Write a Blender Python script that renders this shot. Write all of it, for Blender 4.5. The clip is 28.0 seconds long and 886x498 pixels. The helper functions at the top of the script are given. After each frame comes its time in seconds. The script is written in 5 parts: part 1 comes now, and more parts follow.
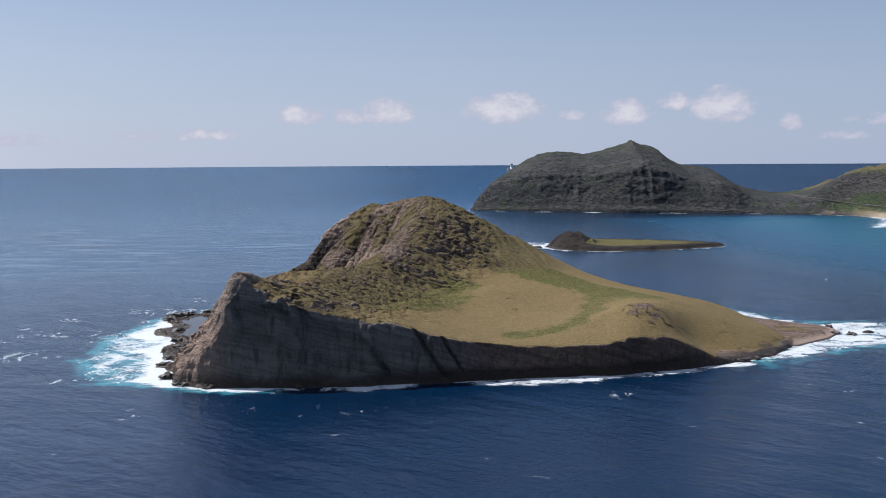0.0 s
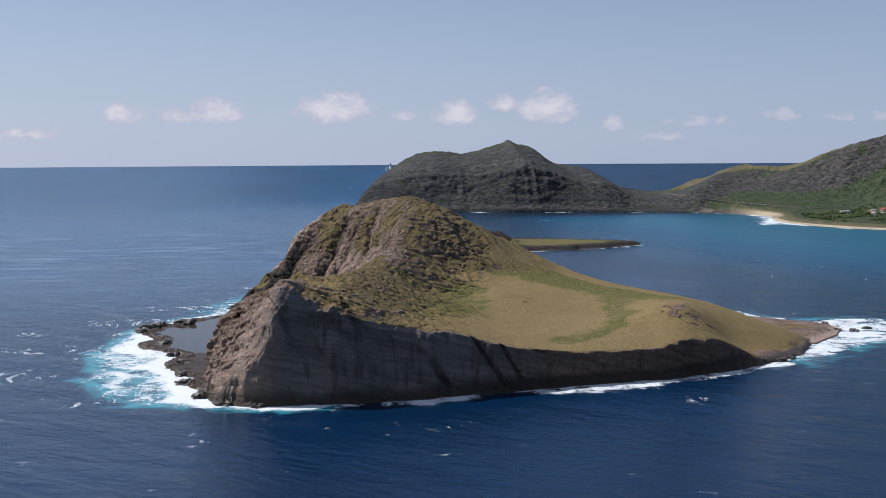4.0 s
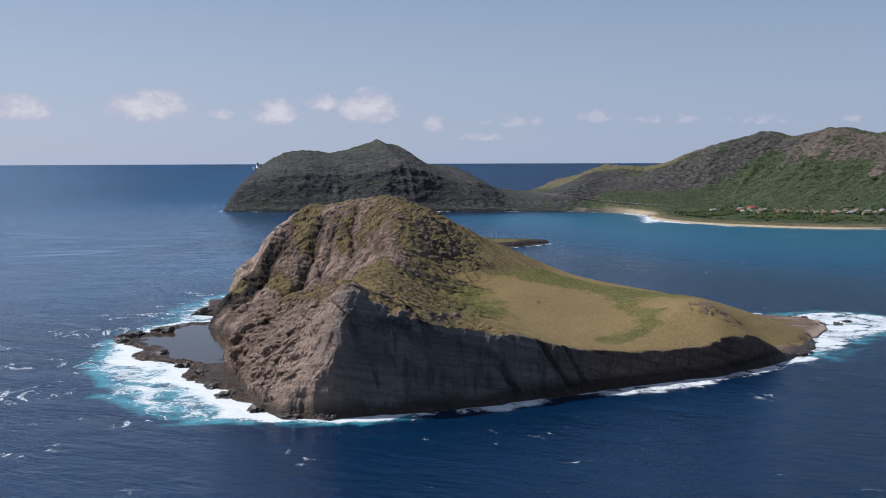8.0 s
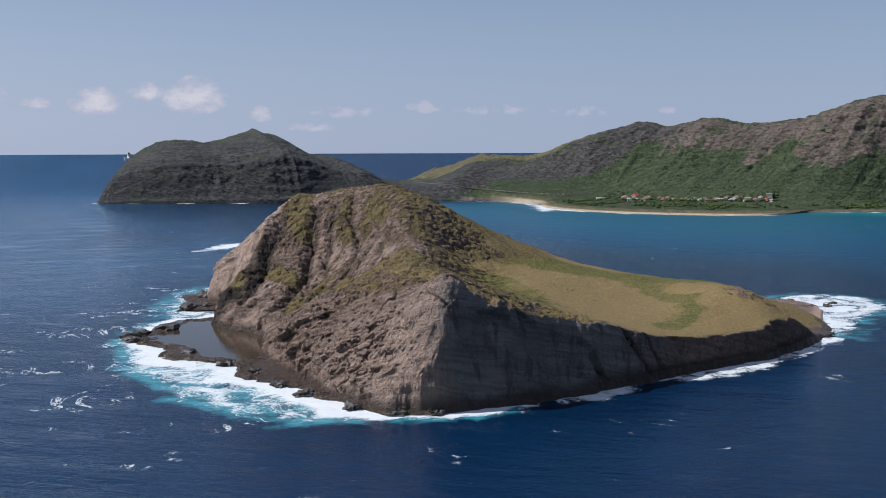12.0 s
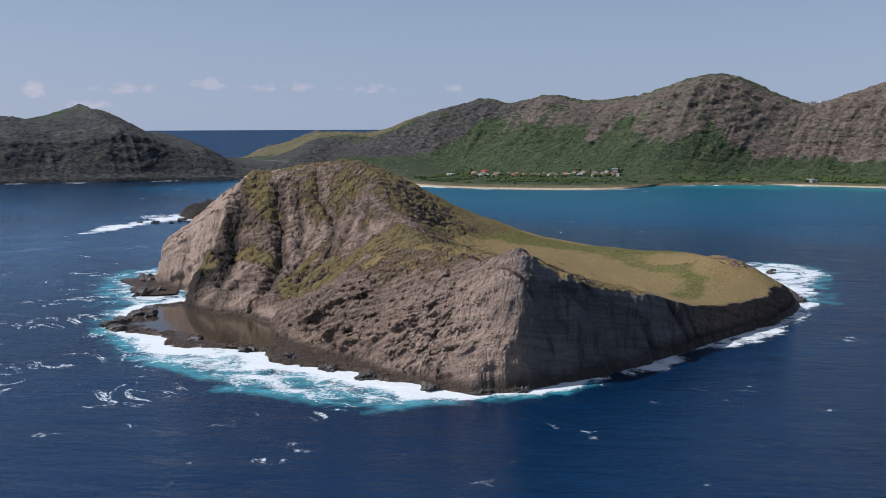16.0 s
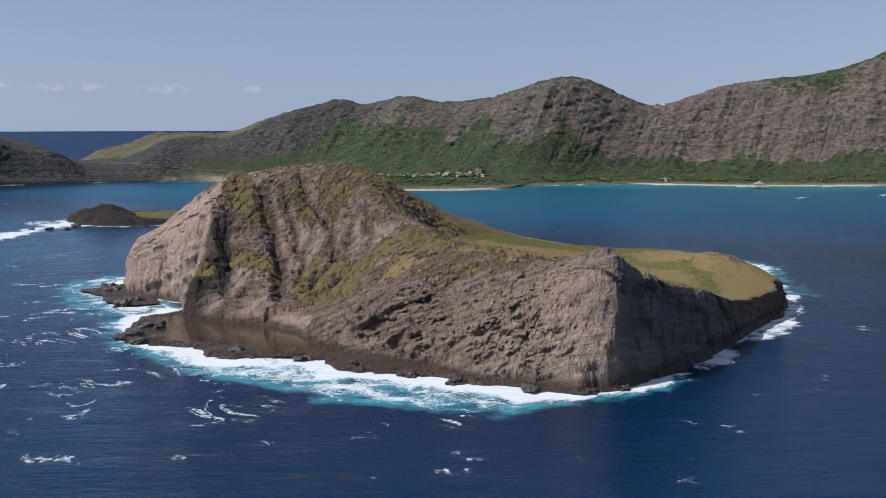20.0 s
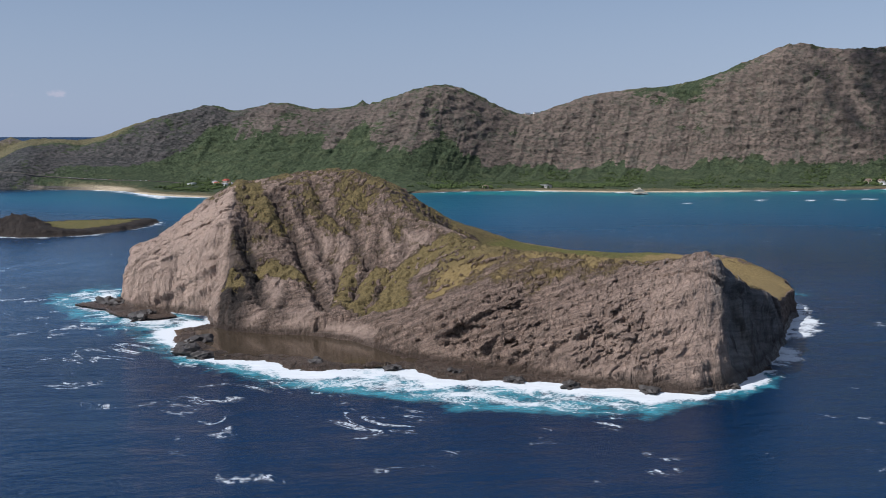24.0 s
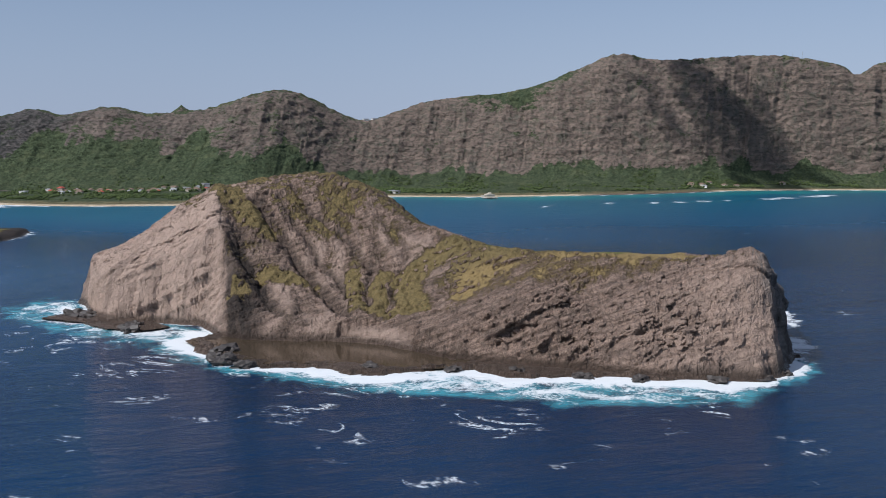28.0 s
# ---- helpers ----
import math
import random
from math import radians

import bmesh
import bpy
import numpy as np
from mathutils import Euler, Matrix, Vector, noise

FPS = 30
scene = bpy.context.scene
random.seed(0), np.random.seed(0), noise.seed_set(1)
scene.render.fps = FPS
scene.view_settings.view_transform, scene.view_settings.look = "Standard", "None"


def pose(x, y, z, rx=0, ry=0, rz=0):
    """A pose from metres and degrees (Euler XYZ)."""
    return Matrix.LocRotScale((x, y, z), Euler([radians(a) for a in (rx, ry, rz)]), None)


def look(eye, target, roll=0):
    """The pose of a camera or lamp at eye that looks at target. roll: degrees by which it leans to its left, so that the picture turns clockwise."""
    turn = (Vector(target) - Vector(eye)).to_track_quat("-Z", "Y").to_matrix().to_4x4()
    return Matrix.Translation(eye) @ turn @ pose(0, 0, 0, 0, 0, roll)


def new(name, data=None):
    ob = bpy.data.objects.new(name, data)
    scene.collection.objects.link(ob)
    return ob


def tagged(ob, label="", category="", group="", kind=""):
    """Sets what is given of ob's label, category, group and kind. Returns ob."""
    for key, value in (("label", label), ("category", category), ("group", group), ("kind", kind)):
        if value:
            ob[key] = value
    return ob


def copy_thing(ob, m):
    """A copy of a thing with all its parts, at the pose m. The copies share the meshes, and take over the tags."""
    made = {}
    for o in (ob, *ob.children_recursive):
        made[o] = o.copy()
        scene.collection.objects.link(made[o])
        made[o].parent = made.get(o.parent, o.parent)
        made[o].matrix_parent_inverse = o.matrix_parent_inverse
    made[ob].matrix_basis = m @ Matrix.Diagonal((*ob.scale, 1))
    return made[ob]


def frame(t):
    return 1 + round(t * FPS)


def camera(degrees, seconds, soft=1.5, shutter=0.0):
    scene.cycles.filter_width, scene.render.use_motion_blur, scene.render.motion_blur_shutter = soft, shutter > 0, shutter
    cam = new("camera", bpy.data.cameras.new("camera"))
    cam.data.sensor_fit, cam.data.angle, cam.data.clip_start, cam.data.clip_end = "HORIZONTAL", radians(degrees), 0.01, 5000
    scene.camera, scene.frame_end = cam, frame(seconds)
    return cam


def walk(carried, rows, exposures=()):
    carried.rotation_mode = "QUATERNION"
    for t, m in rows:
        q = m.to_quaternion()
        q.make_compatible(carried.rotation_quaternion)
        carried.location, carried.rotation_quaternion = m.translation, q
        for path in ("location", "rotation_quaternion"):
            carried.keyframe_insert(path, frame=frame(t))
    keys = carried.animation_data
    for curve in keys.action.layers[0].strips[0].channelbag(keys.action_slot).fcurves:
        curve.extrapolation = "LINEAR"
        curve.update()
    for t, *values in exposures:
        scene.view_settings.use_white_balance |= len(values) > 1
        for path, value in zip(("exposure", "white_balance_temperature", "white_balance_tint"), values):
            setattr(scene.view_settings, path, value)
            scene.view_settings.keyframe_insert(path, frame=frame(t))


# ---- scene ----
cam = camera(43.91, 28.0, soft=0.95)
# seconds, x, y, z, yaw, pitch, roll of the helicopter's camera
ROWS = [
    (0.0, 0.3, 0.9, 140.9, -0.42, -4.69, 0.39),
    (0.5, -17.0, 6.8, 141.2, -1.35, -4.72, 0.48),
    (1.0, -34.1, 12.8, 141.2, -2.30, -4.77, 0.51),
    (1.5, -51.0, 19.0, 141.1, -3.29, -4.81, 0.50),
    (2.0, -67.8, 25.2, 141.0, -4.35, -4.82, 0.47),
    (2.5, -84.4, 31.5, 140.9, -5.53, -4.81, 0.44),
    (3.0, -101.0, 37.9, 140.7, -6.77, -4.77, 0.41),
    (3.5, -117.5, 44.4, 140.5, -7.98, -4.75, 0.38),
    (5.5, -183.4, 71.1, 139.9, -12.65, -4.73, 0.32),
    (6.0, -199.8, 78.1, 139.8, -13.82, -4.75, 0.30),
    (6.5, -216.2, 85.2, 139.7, -14.99, -4.77, 0.27),
    (7.0, -232.6, 92.5, 139.6, -16.16, -4.77, 0.24),
    (7.5, -248.9, 100.0, 139.4, -17.30, -4.78, 0.20),
    (8.0, -265.2, 107.8, 139.2, -18.42, -4.78, 0.17),
    (8.5, -281.4, 115.8, 139.1, -19.49, -4.78, 0.14),
    (9.0, -297.5, 124.0, 138.8, -20.55, -4.79, 0.12),
    (9.5, -313.6, 132.5, 138.6, -21.62, -4.81, 0.11),
    (10.0, -329.5, 141.3, 138.3, -22.70, -4.85, 0.11),
    (10.5, -345.3, 150.3, 138.0, -23.78, -4.91, 0.12),
    (11.0, -361.0, 159.7, 137.7, -24.90, -5.02, 0.14),
    (11.5, -376.6, 169.3, 137.4, -26.05, -5.15, 0.16),
    (13.5, -437.1, 211.0, 136.0, -31.11, -5.78, 0.22),
    (14.0, -451.8, 222.2, 135.7, -32.47, -5.95, 0.22),
    (14.5, -466.3, 233.7, 135.4, -33.88, -6.12, 0.22),
    (15.0, -480.6, 245.5, 135.2, -35.30, -6.28, 0.21),
    (15.5, -494.6, 257.5, 134.9, -36.72, -6.40, 0.20),
    (16.0, -508.5, 269.9, 134.8, -38.14, -6.49, 0.19),
    (16.5, -522.2, 282.5, 134.6, -39.54, -6.53, 0.17),
    (17.0, -535.8, 295.3, 134.6, -40.94, -6.56, 0.16),
    (17.5, -549.1, 308.4, 134.5, -42.30, -6.58, 0.16),
    (18.0, -562.2, 321.8, 134.5, -43.58, -6.58, 0.15),
    (18.5, -575.2, 335.4, 134.6, -44.83, -6.58, 0.15),
    (19.0, -588.0, 349.3, 134.6, -46.06, -6.56, 0.14),
    (19.5, -600.7, 363.4, 134.7, -47.27, -6.51, 0.13),
    (20.0, -613.2, 377.7, 134.8, -48.46, -6.45, 0.11),
    (20.5, -625.5, 392.3, 134.9, -49.60, -6.40, 0.09),
    (21.0, -637.7, 407.0, 135.0, -50.72, -6.35, 0.06),
    (21.5, -649.7, 422.1, 135.1, -51.84, -6.30, 0.02),
    (22.0, -661.5, 437.3, 135.1, -52.99, -6.25, -0.02),
    (22.5, -673.2, 452.8, 135.0, -54.17, -6.20, -0.06),
    (24.5, -717.5, 517.1, 134.0, -59.26, -5.98, -0.18),
    (25.0, -727.8, 533.8, 133.5, -60.64, -5.90, -0.22),
    (25.5, -737.8, 550.7, 133.0, -62.04, -5.88, -0.29),
    (26.0, -747.2, 567.9, 132.4, -63.44, -5.85, -0.40),
    (26.5, -756.0, 585.2, 131.8, -64.85, -5.82, -0.54),
    (27.0, -764.2, 602.7, 131.3, -66.27, -5.78, -0.67),
    (27.5, -771.5, 620.4, 130.8, -67.70, -5.75, -0.66),
    (28.0, -777.9, 638.3, 130.6, -69.18, -5.65, -0.24),
]
walk(cam, [(t, pose(x, y, z, 90 + pitch, roll, yaw)) for t, x, y, z, yaw, pitch, roll in ROWS],
     exposures=[(0.0, 0.05, 6030, 10.8), (8.0, -0.02, 5990, 10.8), (15.0, -0.09, 5900, 10.8), (28.0, -0.09, 5900, 10.8)])

# ---- light: a morning sun in the south-east, clear sky with low trade-wind clouds ----
SUN_AZ, SUN_EL = radians(-56), radians(48)
SUN_DIR = Vector((math.sin(SUN_AZ) * math.cos(SUN_EL), math.cos(SUN_AZ) * math.cos(SUN_EL), math.sin(SUN_EL)))
sun_data = bpy.data.lights.new("sun", "SUN")
sun_data.energy, sun_data.angle, sun_data.color = 5.0, radians(0.53), (1.0, 0.94, 0.86)
sun = new("sun", sun_data)
sun.matrix_world = look(SUN_DIR * 3000, (0, 0, 0))


class Nodes:
    """A small wrapper that builds node trees."""

    def __init__(self, tree):
        self.t = tree

    def add(self, kind, **inputs):
        n = self.t.nodes.new(kind)
        return n

    def link(self, a, b):
        self.t.links.new(a, b)

    def put(self, socket, v):
        if isinstance(v, bpy.types.NodeSocket):
            self.t.links.new(v, socket)
        elif isinstance(v, (tuple, list)) and len(v) == 3 and socket.type == "RGBA":
            socket.default_value = (*v, 1)
        else:
            socket.default_value = v

    def math(self, op, a, b=None, c=None, clamp=False):
        n = self.t.nodes.new("ShaderNodeMath")
        n.operation, n.use_clamp = op, clamp
        for s, v in zip(n.inputs, (a, b, c)):
            if v is not None:
                self.put(s, v)
        return n.outputs[0]

    def vec(self, op, a, b=None):
        n = self.t.nodes.new("ShaderNodeVectorMath")
        n.operation = op
        self.put(n.inputs[0], a)
        if b is not None:
            self.put(n.inputs[1], b)
        return n.outputs["Value"] if op in ("LENGTH", "DOT_PRODUCT") else n.outputs[0]

    def mix(self, f, a, b):
        n = self.t.nodes.new("ShaderNodeMix")
        n.data_type = "RGBA"
        self.put(n.inputs[0], f)
        self.put(n.inputs[6], a)
        self.put(n.inputs[7], b)
        return n.outputs[2]

    def ramp(self, f, lo, hi, a=0.0, b=1.0):
        n = self.t.nodes.new("ShaderNodeMapRange")
        n.interpolation_type = "SMOOTHSTEP"
        for s, v in zip(n.inputs, (f, lo, hi, a, b)):
            self.put(s, v)
        return n.outputs[0]

    def noise(self, vector, scale, detail=4.0, rough=0.55, distort=0.0):
        n = self.t.nodes.new("ShaderNodeTexNoise")
        self.put(n.inputs["Vector"], vector)
        for k, v in (("Scale", scale), ("Detail", detail), ("Roughness", rough), ("Distortion", distort)):
            n.inputs[k].default_value = v
        return n.outputs["Fac"]

    def voronoi(self, vector, scale, feature="F1"):
        n = self.t.nodes.new("ShaderNodeTexVoronoi")
        n.feature = feature
        self.put(n.inputs["Vector"], vector)
        n.inputs["Scale"].default_value = scale
        return n.outputs["Distance"]

    def attr(self, name):
        n = self.t.nodes.new("ShaderNodeAttribute")
        n.attribute_name = name
        return n.outputs["Fac"]

    def stretch(self, vector, sx, sy, sz, rz=0.0):
        n = self.t.nodes.new("ShaderNodeMapping")
        self.put(n.inputs["Vector"], vector)
        n.inputs["Scale"].default_value = (sx, sy, sz)
        n.inputs["Rotation"].default_value = (0, 0, radians(rz))
        return n.outputs[0]

    def bump(self, height, strength, distance, normal=None):
        n = self.t.nodes.new("ShaderNodeBump")
        n.inputs["Strength"].default_value = strength
        n.inputs["Distance"].default_value = distance
        self.put(n.inputs["Height"], height)
        if normal is not None:
            self.put(n.inputs["Normal"], normal)
        return n.outputs[0]


world = bpy.data.worlds.new("sky")
world.use_nodes = True
scene.world = world
world.node_tree.nodes.clear()
W = Nodes(world.node_tree)
sky = W.add("ShaderNodeTexSky")
sky.sky_type, sky.sun_disc = "NISHITA", False
sky.sun_elevation, sky.sun_rotation = SUN_EL, SUN_AZ
sky.altitude, sky.air_density, sky.dust_density, sky.ozone_density = 100, 1.0, 0.3, 4.0
way = W.add("ShaderNodeTexCoord").outputs["Generated"]
split = W.add("ShaderNodeSeparateXYZ")
W.link(way, split.inputs[0])
azimuth = W.math("MULTIPLY", W.math("ARCTAN2", split.outputs[0], split.outputs[1]), 180 / math.pi)
height = W.math("MULTIPLY", W.math("ARCSINE", split.outputs[2]), 180 / math.pi)
# cumulus banks far out over the sea: azimuth, height, half width, half height (degrees), density
CLOUDS = [(-20.8, 0.95, 2.6, 0.42, 0.6), (-15.0, 1.15, 1.6, 0.3, 0.5), (-11.7, 1.2, 2.6, 0.42, 0.75), (-7.0, 2.15, 1.5, 0.75, 0.95), (-4.5, 2.1, 1.0, 0.6, 0.85),
          (-2.4, 2.3, 1.8, 0.95, 1.0), (3.6, 2.4, 2.5, 1.1, 1.05), (7.0, 2.15, 0.9, 0.4, 0.7), (9.9, 2.15, 1.5, 0.95, 1.0), (12.3, 2.7, 1.1, 0.6, 0.8),
          (14.6, 2.4, 1.9, 1.2, 1.05), (17.9, 1.6, 0.7, 0.55, 0.85), (20.4, 1.0, 1.5, 0.32, 0.5), (22.2, 1.75, 2.2, 0.4, 0.45), (26.2, 2.0, 1.2, 0.5, 0.5),
          (29.8, 1.85, 2.4, 0.38, 0.38), (34.6, 1.75, 2.6, 0.35, 0.34), (38.8, 1.8, 1.2, 0.3, 0.3)]
comb = W.add("ShaderNodeCombineXYZ")
W.put(comb.inputs[0], azimuth)
W.put(comb.inputs[1], W.math("MULTIPLY", height, 1.5))
puff = W.noise(comb.outputs[0], 1.15, 6.0, 0.62)
puff2 = W.noise(comb.outputs[0], 0.45, 3.0, 0.5)
cover = None
for az, el, w, h, dens in CLOUDS:
    dx = W.math("DIVIDE", W.math("SUBTRACT", azimuth, az), w)
    dy0 = W.math("DIVIDE", W.math("SUBTRACT", height, el), h * 1.1)
    # flat-bottomed: the lower half falls off twice as fast
    dy = W.math("MAXIMUM", dy0, W.math("MULTIPLY", dy0, -1.7))
    r = W.math("ADD", W.math("MULTIPLY", dx, dx), W.math("MULTIPLY", dy, dy))
    m = W.math("MULTIPLY", W.math("SUBTRACT", 1.0, r, clamp=True), dens)
    cover = m if cover is None else W.math("MAXIMUM", cover, m)
field = W.math("ADD", cover, W.math("MULTIPLY", W.math("SUBTRACT", puff, 0.5), 2.3))
mask = W.math("MULTIPLY", W.ramp(field, 0.12, 0.62), W.ramp(cover, 0.0, 0.25))
# soft haze towards the horizon and the sun
skycol = sky.outputs[0]
haze = W.ramp(height, 17.0, -1.0, 0.15, 0.85)
hazed = W.mix(haze, skycol, W.mix(W.ramp(azimuth, 50.0, 95.0), W.mix(W.ramp(azimuth, -25.0, 45.0), W.mix(W.ramp(azimuth, -60.0, -8.0), (10.6, 10.8, 11.8), (7.3, 7.9, 9.6)), (5.6, 6.5, 8.4)), (6.7, 7.6, 9.5)))
shade = W.mix(W.ramp(field, 0.4, 1.3), (7.6, 7.5, 8.6), W.mix(W.ramp(azimuth, 12.0, 30.0), (10.6, 10.0, 10.1), (7.9, 7.6, 8.6)))
# the bright sky round the sun
near_sun = W.math("MULTIPLY", W.ramp(W.vec("DOT_PRODUCT", way, tuple(SUN_DIR)), 0.45, 0.95, 0.0, 0.22), W.ramp(height, 7.0, 24.0))
hazed = W.mix(near_sun, hazed, (17.0, 17.0, 18.0))
col = W.mix(W.math("MULTIPLY", mask, 0.85), hazed, shade)
bg = W.add("ShaderNodeBackground")
W.put(bg.inputs[0], col)
bg.inputs[1].default_value = 0.068
out = W.add("ShaderNodeOutputWorld")
W.link(bg.outputs[0], out.inputs[0])

# ---- materials ----
def material(name):
    m = bpy.data.materials.new(name)
    m.use_nodes = True
    m.node_tree.nodes.clear()
    n = Nodes(m.node_tree)
    shader = n.add("ShaderNodeBsdfPrincipled")
    o = n.add("ShaderNodeOutputMaterial")
    n.link(shader.outputs[0], o.inputs[0])
    pos = n.add("ShaderNodeNewGeometry").outputs["Position"]
    return m, n, shader, pos


def plain(name, colour, rough=0.7, metal=0.0, vary=0.25, scale=0.4):
    m, n, s, pos = material(name)
    f = n.noise(pos, scale, 4)
    n.put(s.inputs["Base Color"], n.mix(f, tuple(c * (1 - vary) for c in colour), tuple(min(1, c * (1 + vary)) for c in colour)))
    s.inputs["Roughness"].default_value, s.inputs["Metallic"].default_value = rough, metal
    return m


def island_material():
    m, n, s, pos = material("tuff_and_grass")
    mid, fine = n.noise(pos, 0.09, 5, 0.6), n.noise(pos, 0.55, 5, 0.65)
    lie = n.add("ShaderNodeCombineXYZ")
    n.put(lie.inputs[0], n.math("ADD", n.math("MULTIPLY", n.vec("DOT_PRODUCT", pos, (0.2, 0.45, 1.0)), 0.36), n.math("MULTIPLY", n.noise(pos, 0.05, 4, 0.6), 2.2)))
    n.put(lie.inputs[1], n.math("MULTIPLY", n.vec("DOT_PRODUCT", pos, (0.7, -0.6, 0.0)), 0.03))
    beds = n.noise(lie.outputs[0], 1.0, 6, 0.65)
    # tuff: warm grey beds, darker weathered crust, pale fresh faces with sunlight painted in
    rock = n.mix(n.ramp(beds, 0.38, 0.62), (0.238, 0.165, 0.127), (0.465, 0.330, 0.256))
    rock = n.mix(n.ramp(mid, 0.5, 0.72, 0.0, 0.6), rock, (0.085, 0.066, 0.05))
    crackv = n.voronoi(n.vec("ADD", n.stretch(pos, 1.0, 1.0, 0.55), n.stretch(n.noise(pos, 0.3, 3), 3.0, 3.0, 3.0)), 0.13, "DISTANCE_TO_EDGE")
    rock = n.mix(n.ramp(crackv, 0.05, 0.0, 0.0, 0.3), rock, (0.05, 0.042, 0.036))
    small = n.voronoi(n.vec("ADD", n.stretch(pos, 1.0, 1.0, 0.6), n.stretch(n.noise(pos, 0.5, 4, 0.65), 3.5, 3.5, 3.5)), 0.34, "DISTANCE_TO_EDGE")
    rock = n.mix(n.ramp(small, 0.09, 0.0, 0.0, 0.4), rock, (0.045, 0.038, 0.032))
    stain = n.noise(n.stretch(pos, 0.35, 0.35, 0.03), 1.0, 4, 0.6)
    rock = n.mix(n.ramp(stain, 0.54, 0.68, 0.0, 0.62), rock, (0.058, 0.050, 0.046))
    blot = n.noise(pos, 0.2, 5, 0.7)
    rock = n.mix(n.ramp(blot, 0.55, 0.63, 0.0, 0.55), rock, (0.080, 0.057, 0.044))
    rock = n.mix(n.ramp(beds, 0.40, 0.34, 0.0, 0.5), rock, (0.078, 0.056, 0.044))
    rock = n.mix(n.ramp(fine, 0.5, 0.66, 0, 0.65), rock, (0.42, 0.320, 0.255))
    grain = n.noise(pos, 1.1, 4, 0.72)
    rock = n.mix(n.ramp(grain, 0.54, 0.64, 0, 0.6), rock, (0.072, 0.056, 0.046))
    rock = n.mix(n.math("MULTIPLY", n.attr("pale"), n.ramp(blot, 0.68, 0.44, 0.62, 1.0)), rock, (0.63, 0.468, 0.378))
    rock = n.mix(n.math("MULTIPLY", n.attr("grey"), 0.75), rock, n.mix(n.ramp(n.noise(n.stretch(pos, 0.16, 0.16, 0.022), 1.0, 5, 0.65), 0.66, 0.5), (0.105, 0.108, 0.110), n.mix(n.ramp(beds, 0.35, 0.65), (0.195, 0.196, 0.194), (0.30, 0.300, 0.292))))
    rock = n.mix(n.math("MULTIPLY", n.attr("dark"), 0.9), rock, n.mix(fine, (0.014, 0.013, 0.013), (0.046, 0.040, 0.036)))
    rock = n.mix(n.math("MULTIPLY", n.attr("wet"), n.ramp(fine, 0.2, 0.8, 0.6, 1.0)), rock, (0.075, 0.055, 0.042))
    # grass: dry straw field, fresh green, dark scrub
    dry = n.mix(n.ramp(fine, 0.3, 0.75), (0.172, 0.124, 0.050), (0.278, 0.202, 0.092))
    fresh = n.mix(n.ramp(fine, 0.36, 0.66), (0.070, 0.072, 0.019), (0.165, 0.148, 0.044))
    scrub = n.mix(n.ramp(n.math("ADD", n.math("MULTIPLY", fine, 0.6), n.math("MULTIPLY", grain, 0.4)), 0.40, 0.60), (0.080, 0.065, 0.027), (0.190, 0.142, 0.062))
    veg = n.mix(n.ramp(n.math("ADD", n.attr("green"), n.math("MULTIPLY", n.math("SUBTRACT", mid, 0.5), 0.9)), 0.3, 0.7), dry, fresh)
    veg = n.mix(n.ramp(n.math("ADD", n.attr("scrub"), n.math("MULTIPLY", n.math("SUBTRACT", fine, 0.5), 1.2)), 0.35, 0.75), veg, scrub)
    cover = n.ramp(n.math("ADD", n.attr("veg"), n.math("ADD", n.math("MULTIPLY", n.math("SUBTRACT", fine, 0.5), 1.1), n.math("MULTIPLY", n.math("SUBTRACT", mid, 0.5), 1.2))), 0.28, 0.72)
    n.put(s.inputs["Base Color"], n.mix(cover, rock, veg))
    n.put(s.inputs["Roughness"], n.ramp(n.attr("wet"), 0.2, 0.9, 0.92, 0.35))
    s.inputs["Specular IOR Level"].default_value = 0.25
    crag = n.math("ADD", n.math("ADD", n.math("ADD", n.math("MULTIPLY", fine, 1.6), n.math("MULTIPLY", grain, 0.9)), n.math("MULTIPLY", n.noise(pos, 1.6, 4, 0.7), 0.55)), n.math("SUBTRACT", n.math("MULTIPLY", blot, 1.6), n.math("MULTIPLY", n.ramp(stain, 0.5, 0.7), 0.35)))
    rough_h = n.math("ADD", crag, n.math("ADD", n.math("MULTIPLY", beds, 2.2), n.math("ADD", n.math("MULTIPLY", n.ramp(small, 0.0, 0.14), 0.45), n.math("MULTIPLY", n.ramp(crackv, 0.0, 0.10), 0.4))))
    soft_h = n.math("MULTIPLY", n.math("ADD", fine, n.noise(pos, 1.6, 3, 0.7)), 0.45)
    hh = n.add("ShaderNodeMix")
    n.put(hh.inputs[0], cover)
    n.put(hh.inputs[2], rough_h)
    n.put(hh.inputs[3], soft_h)
    n.put(s.inputs["Normal"], n.bump(hh.outputs[0], 0.9, 2.0))
    return m


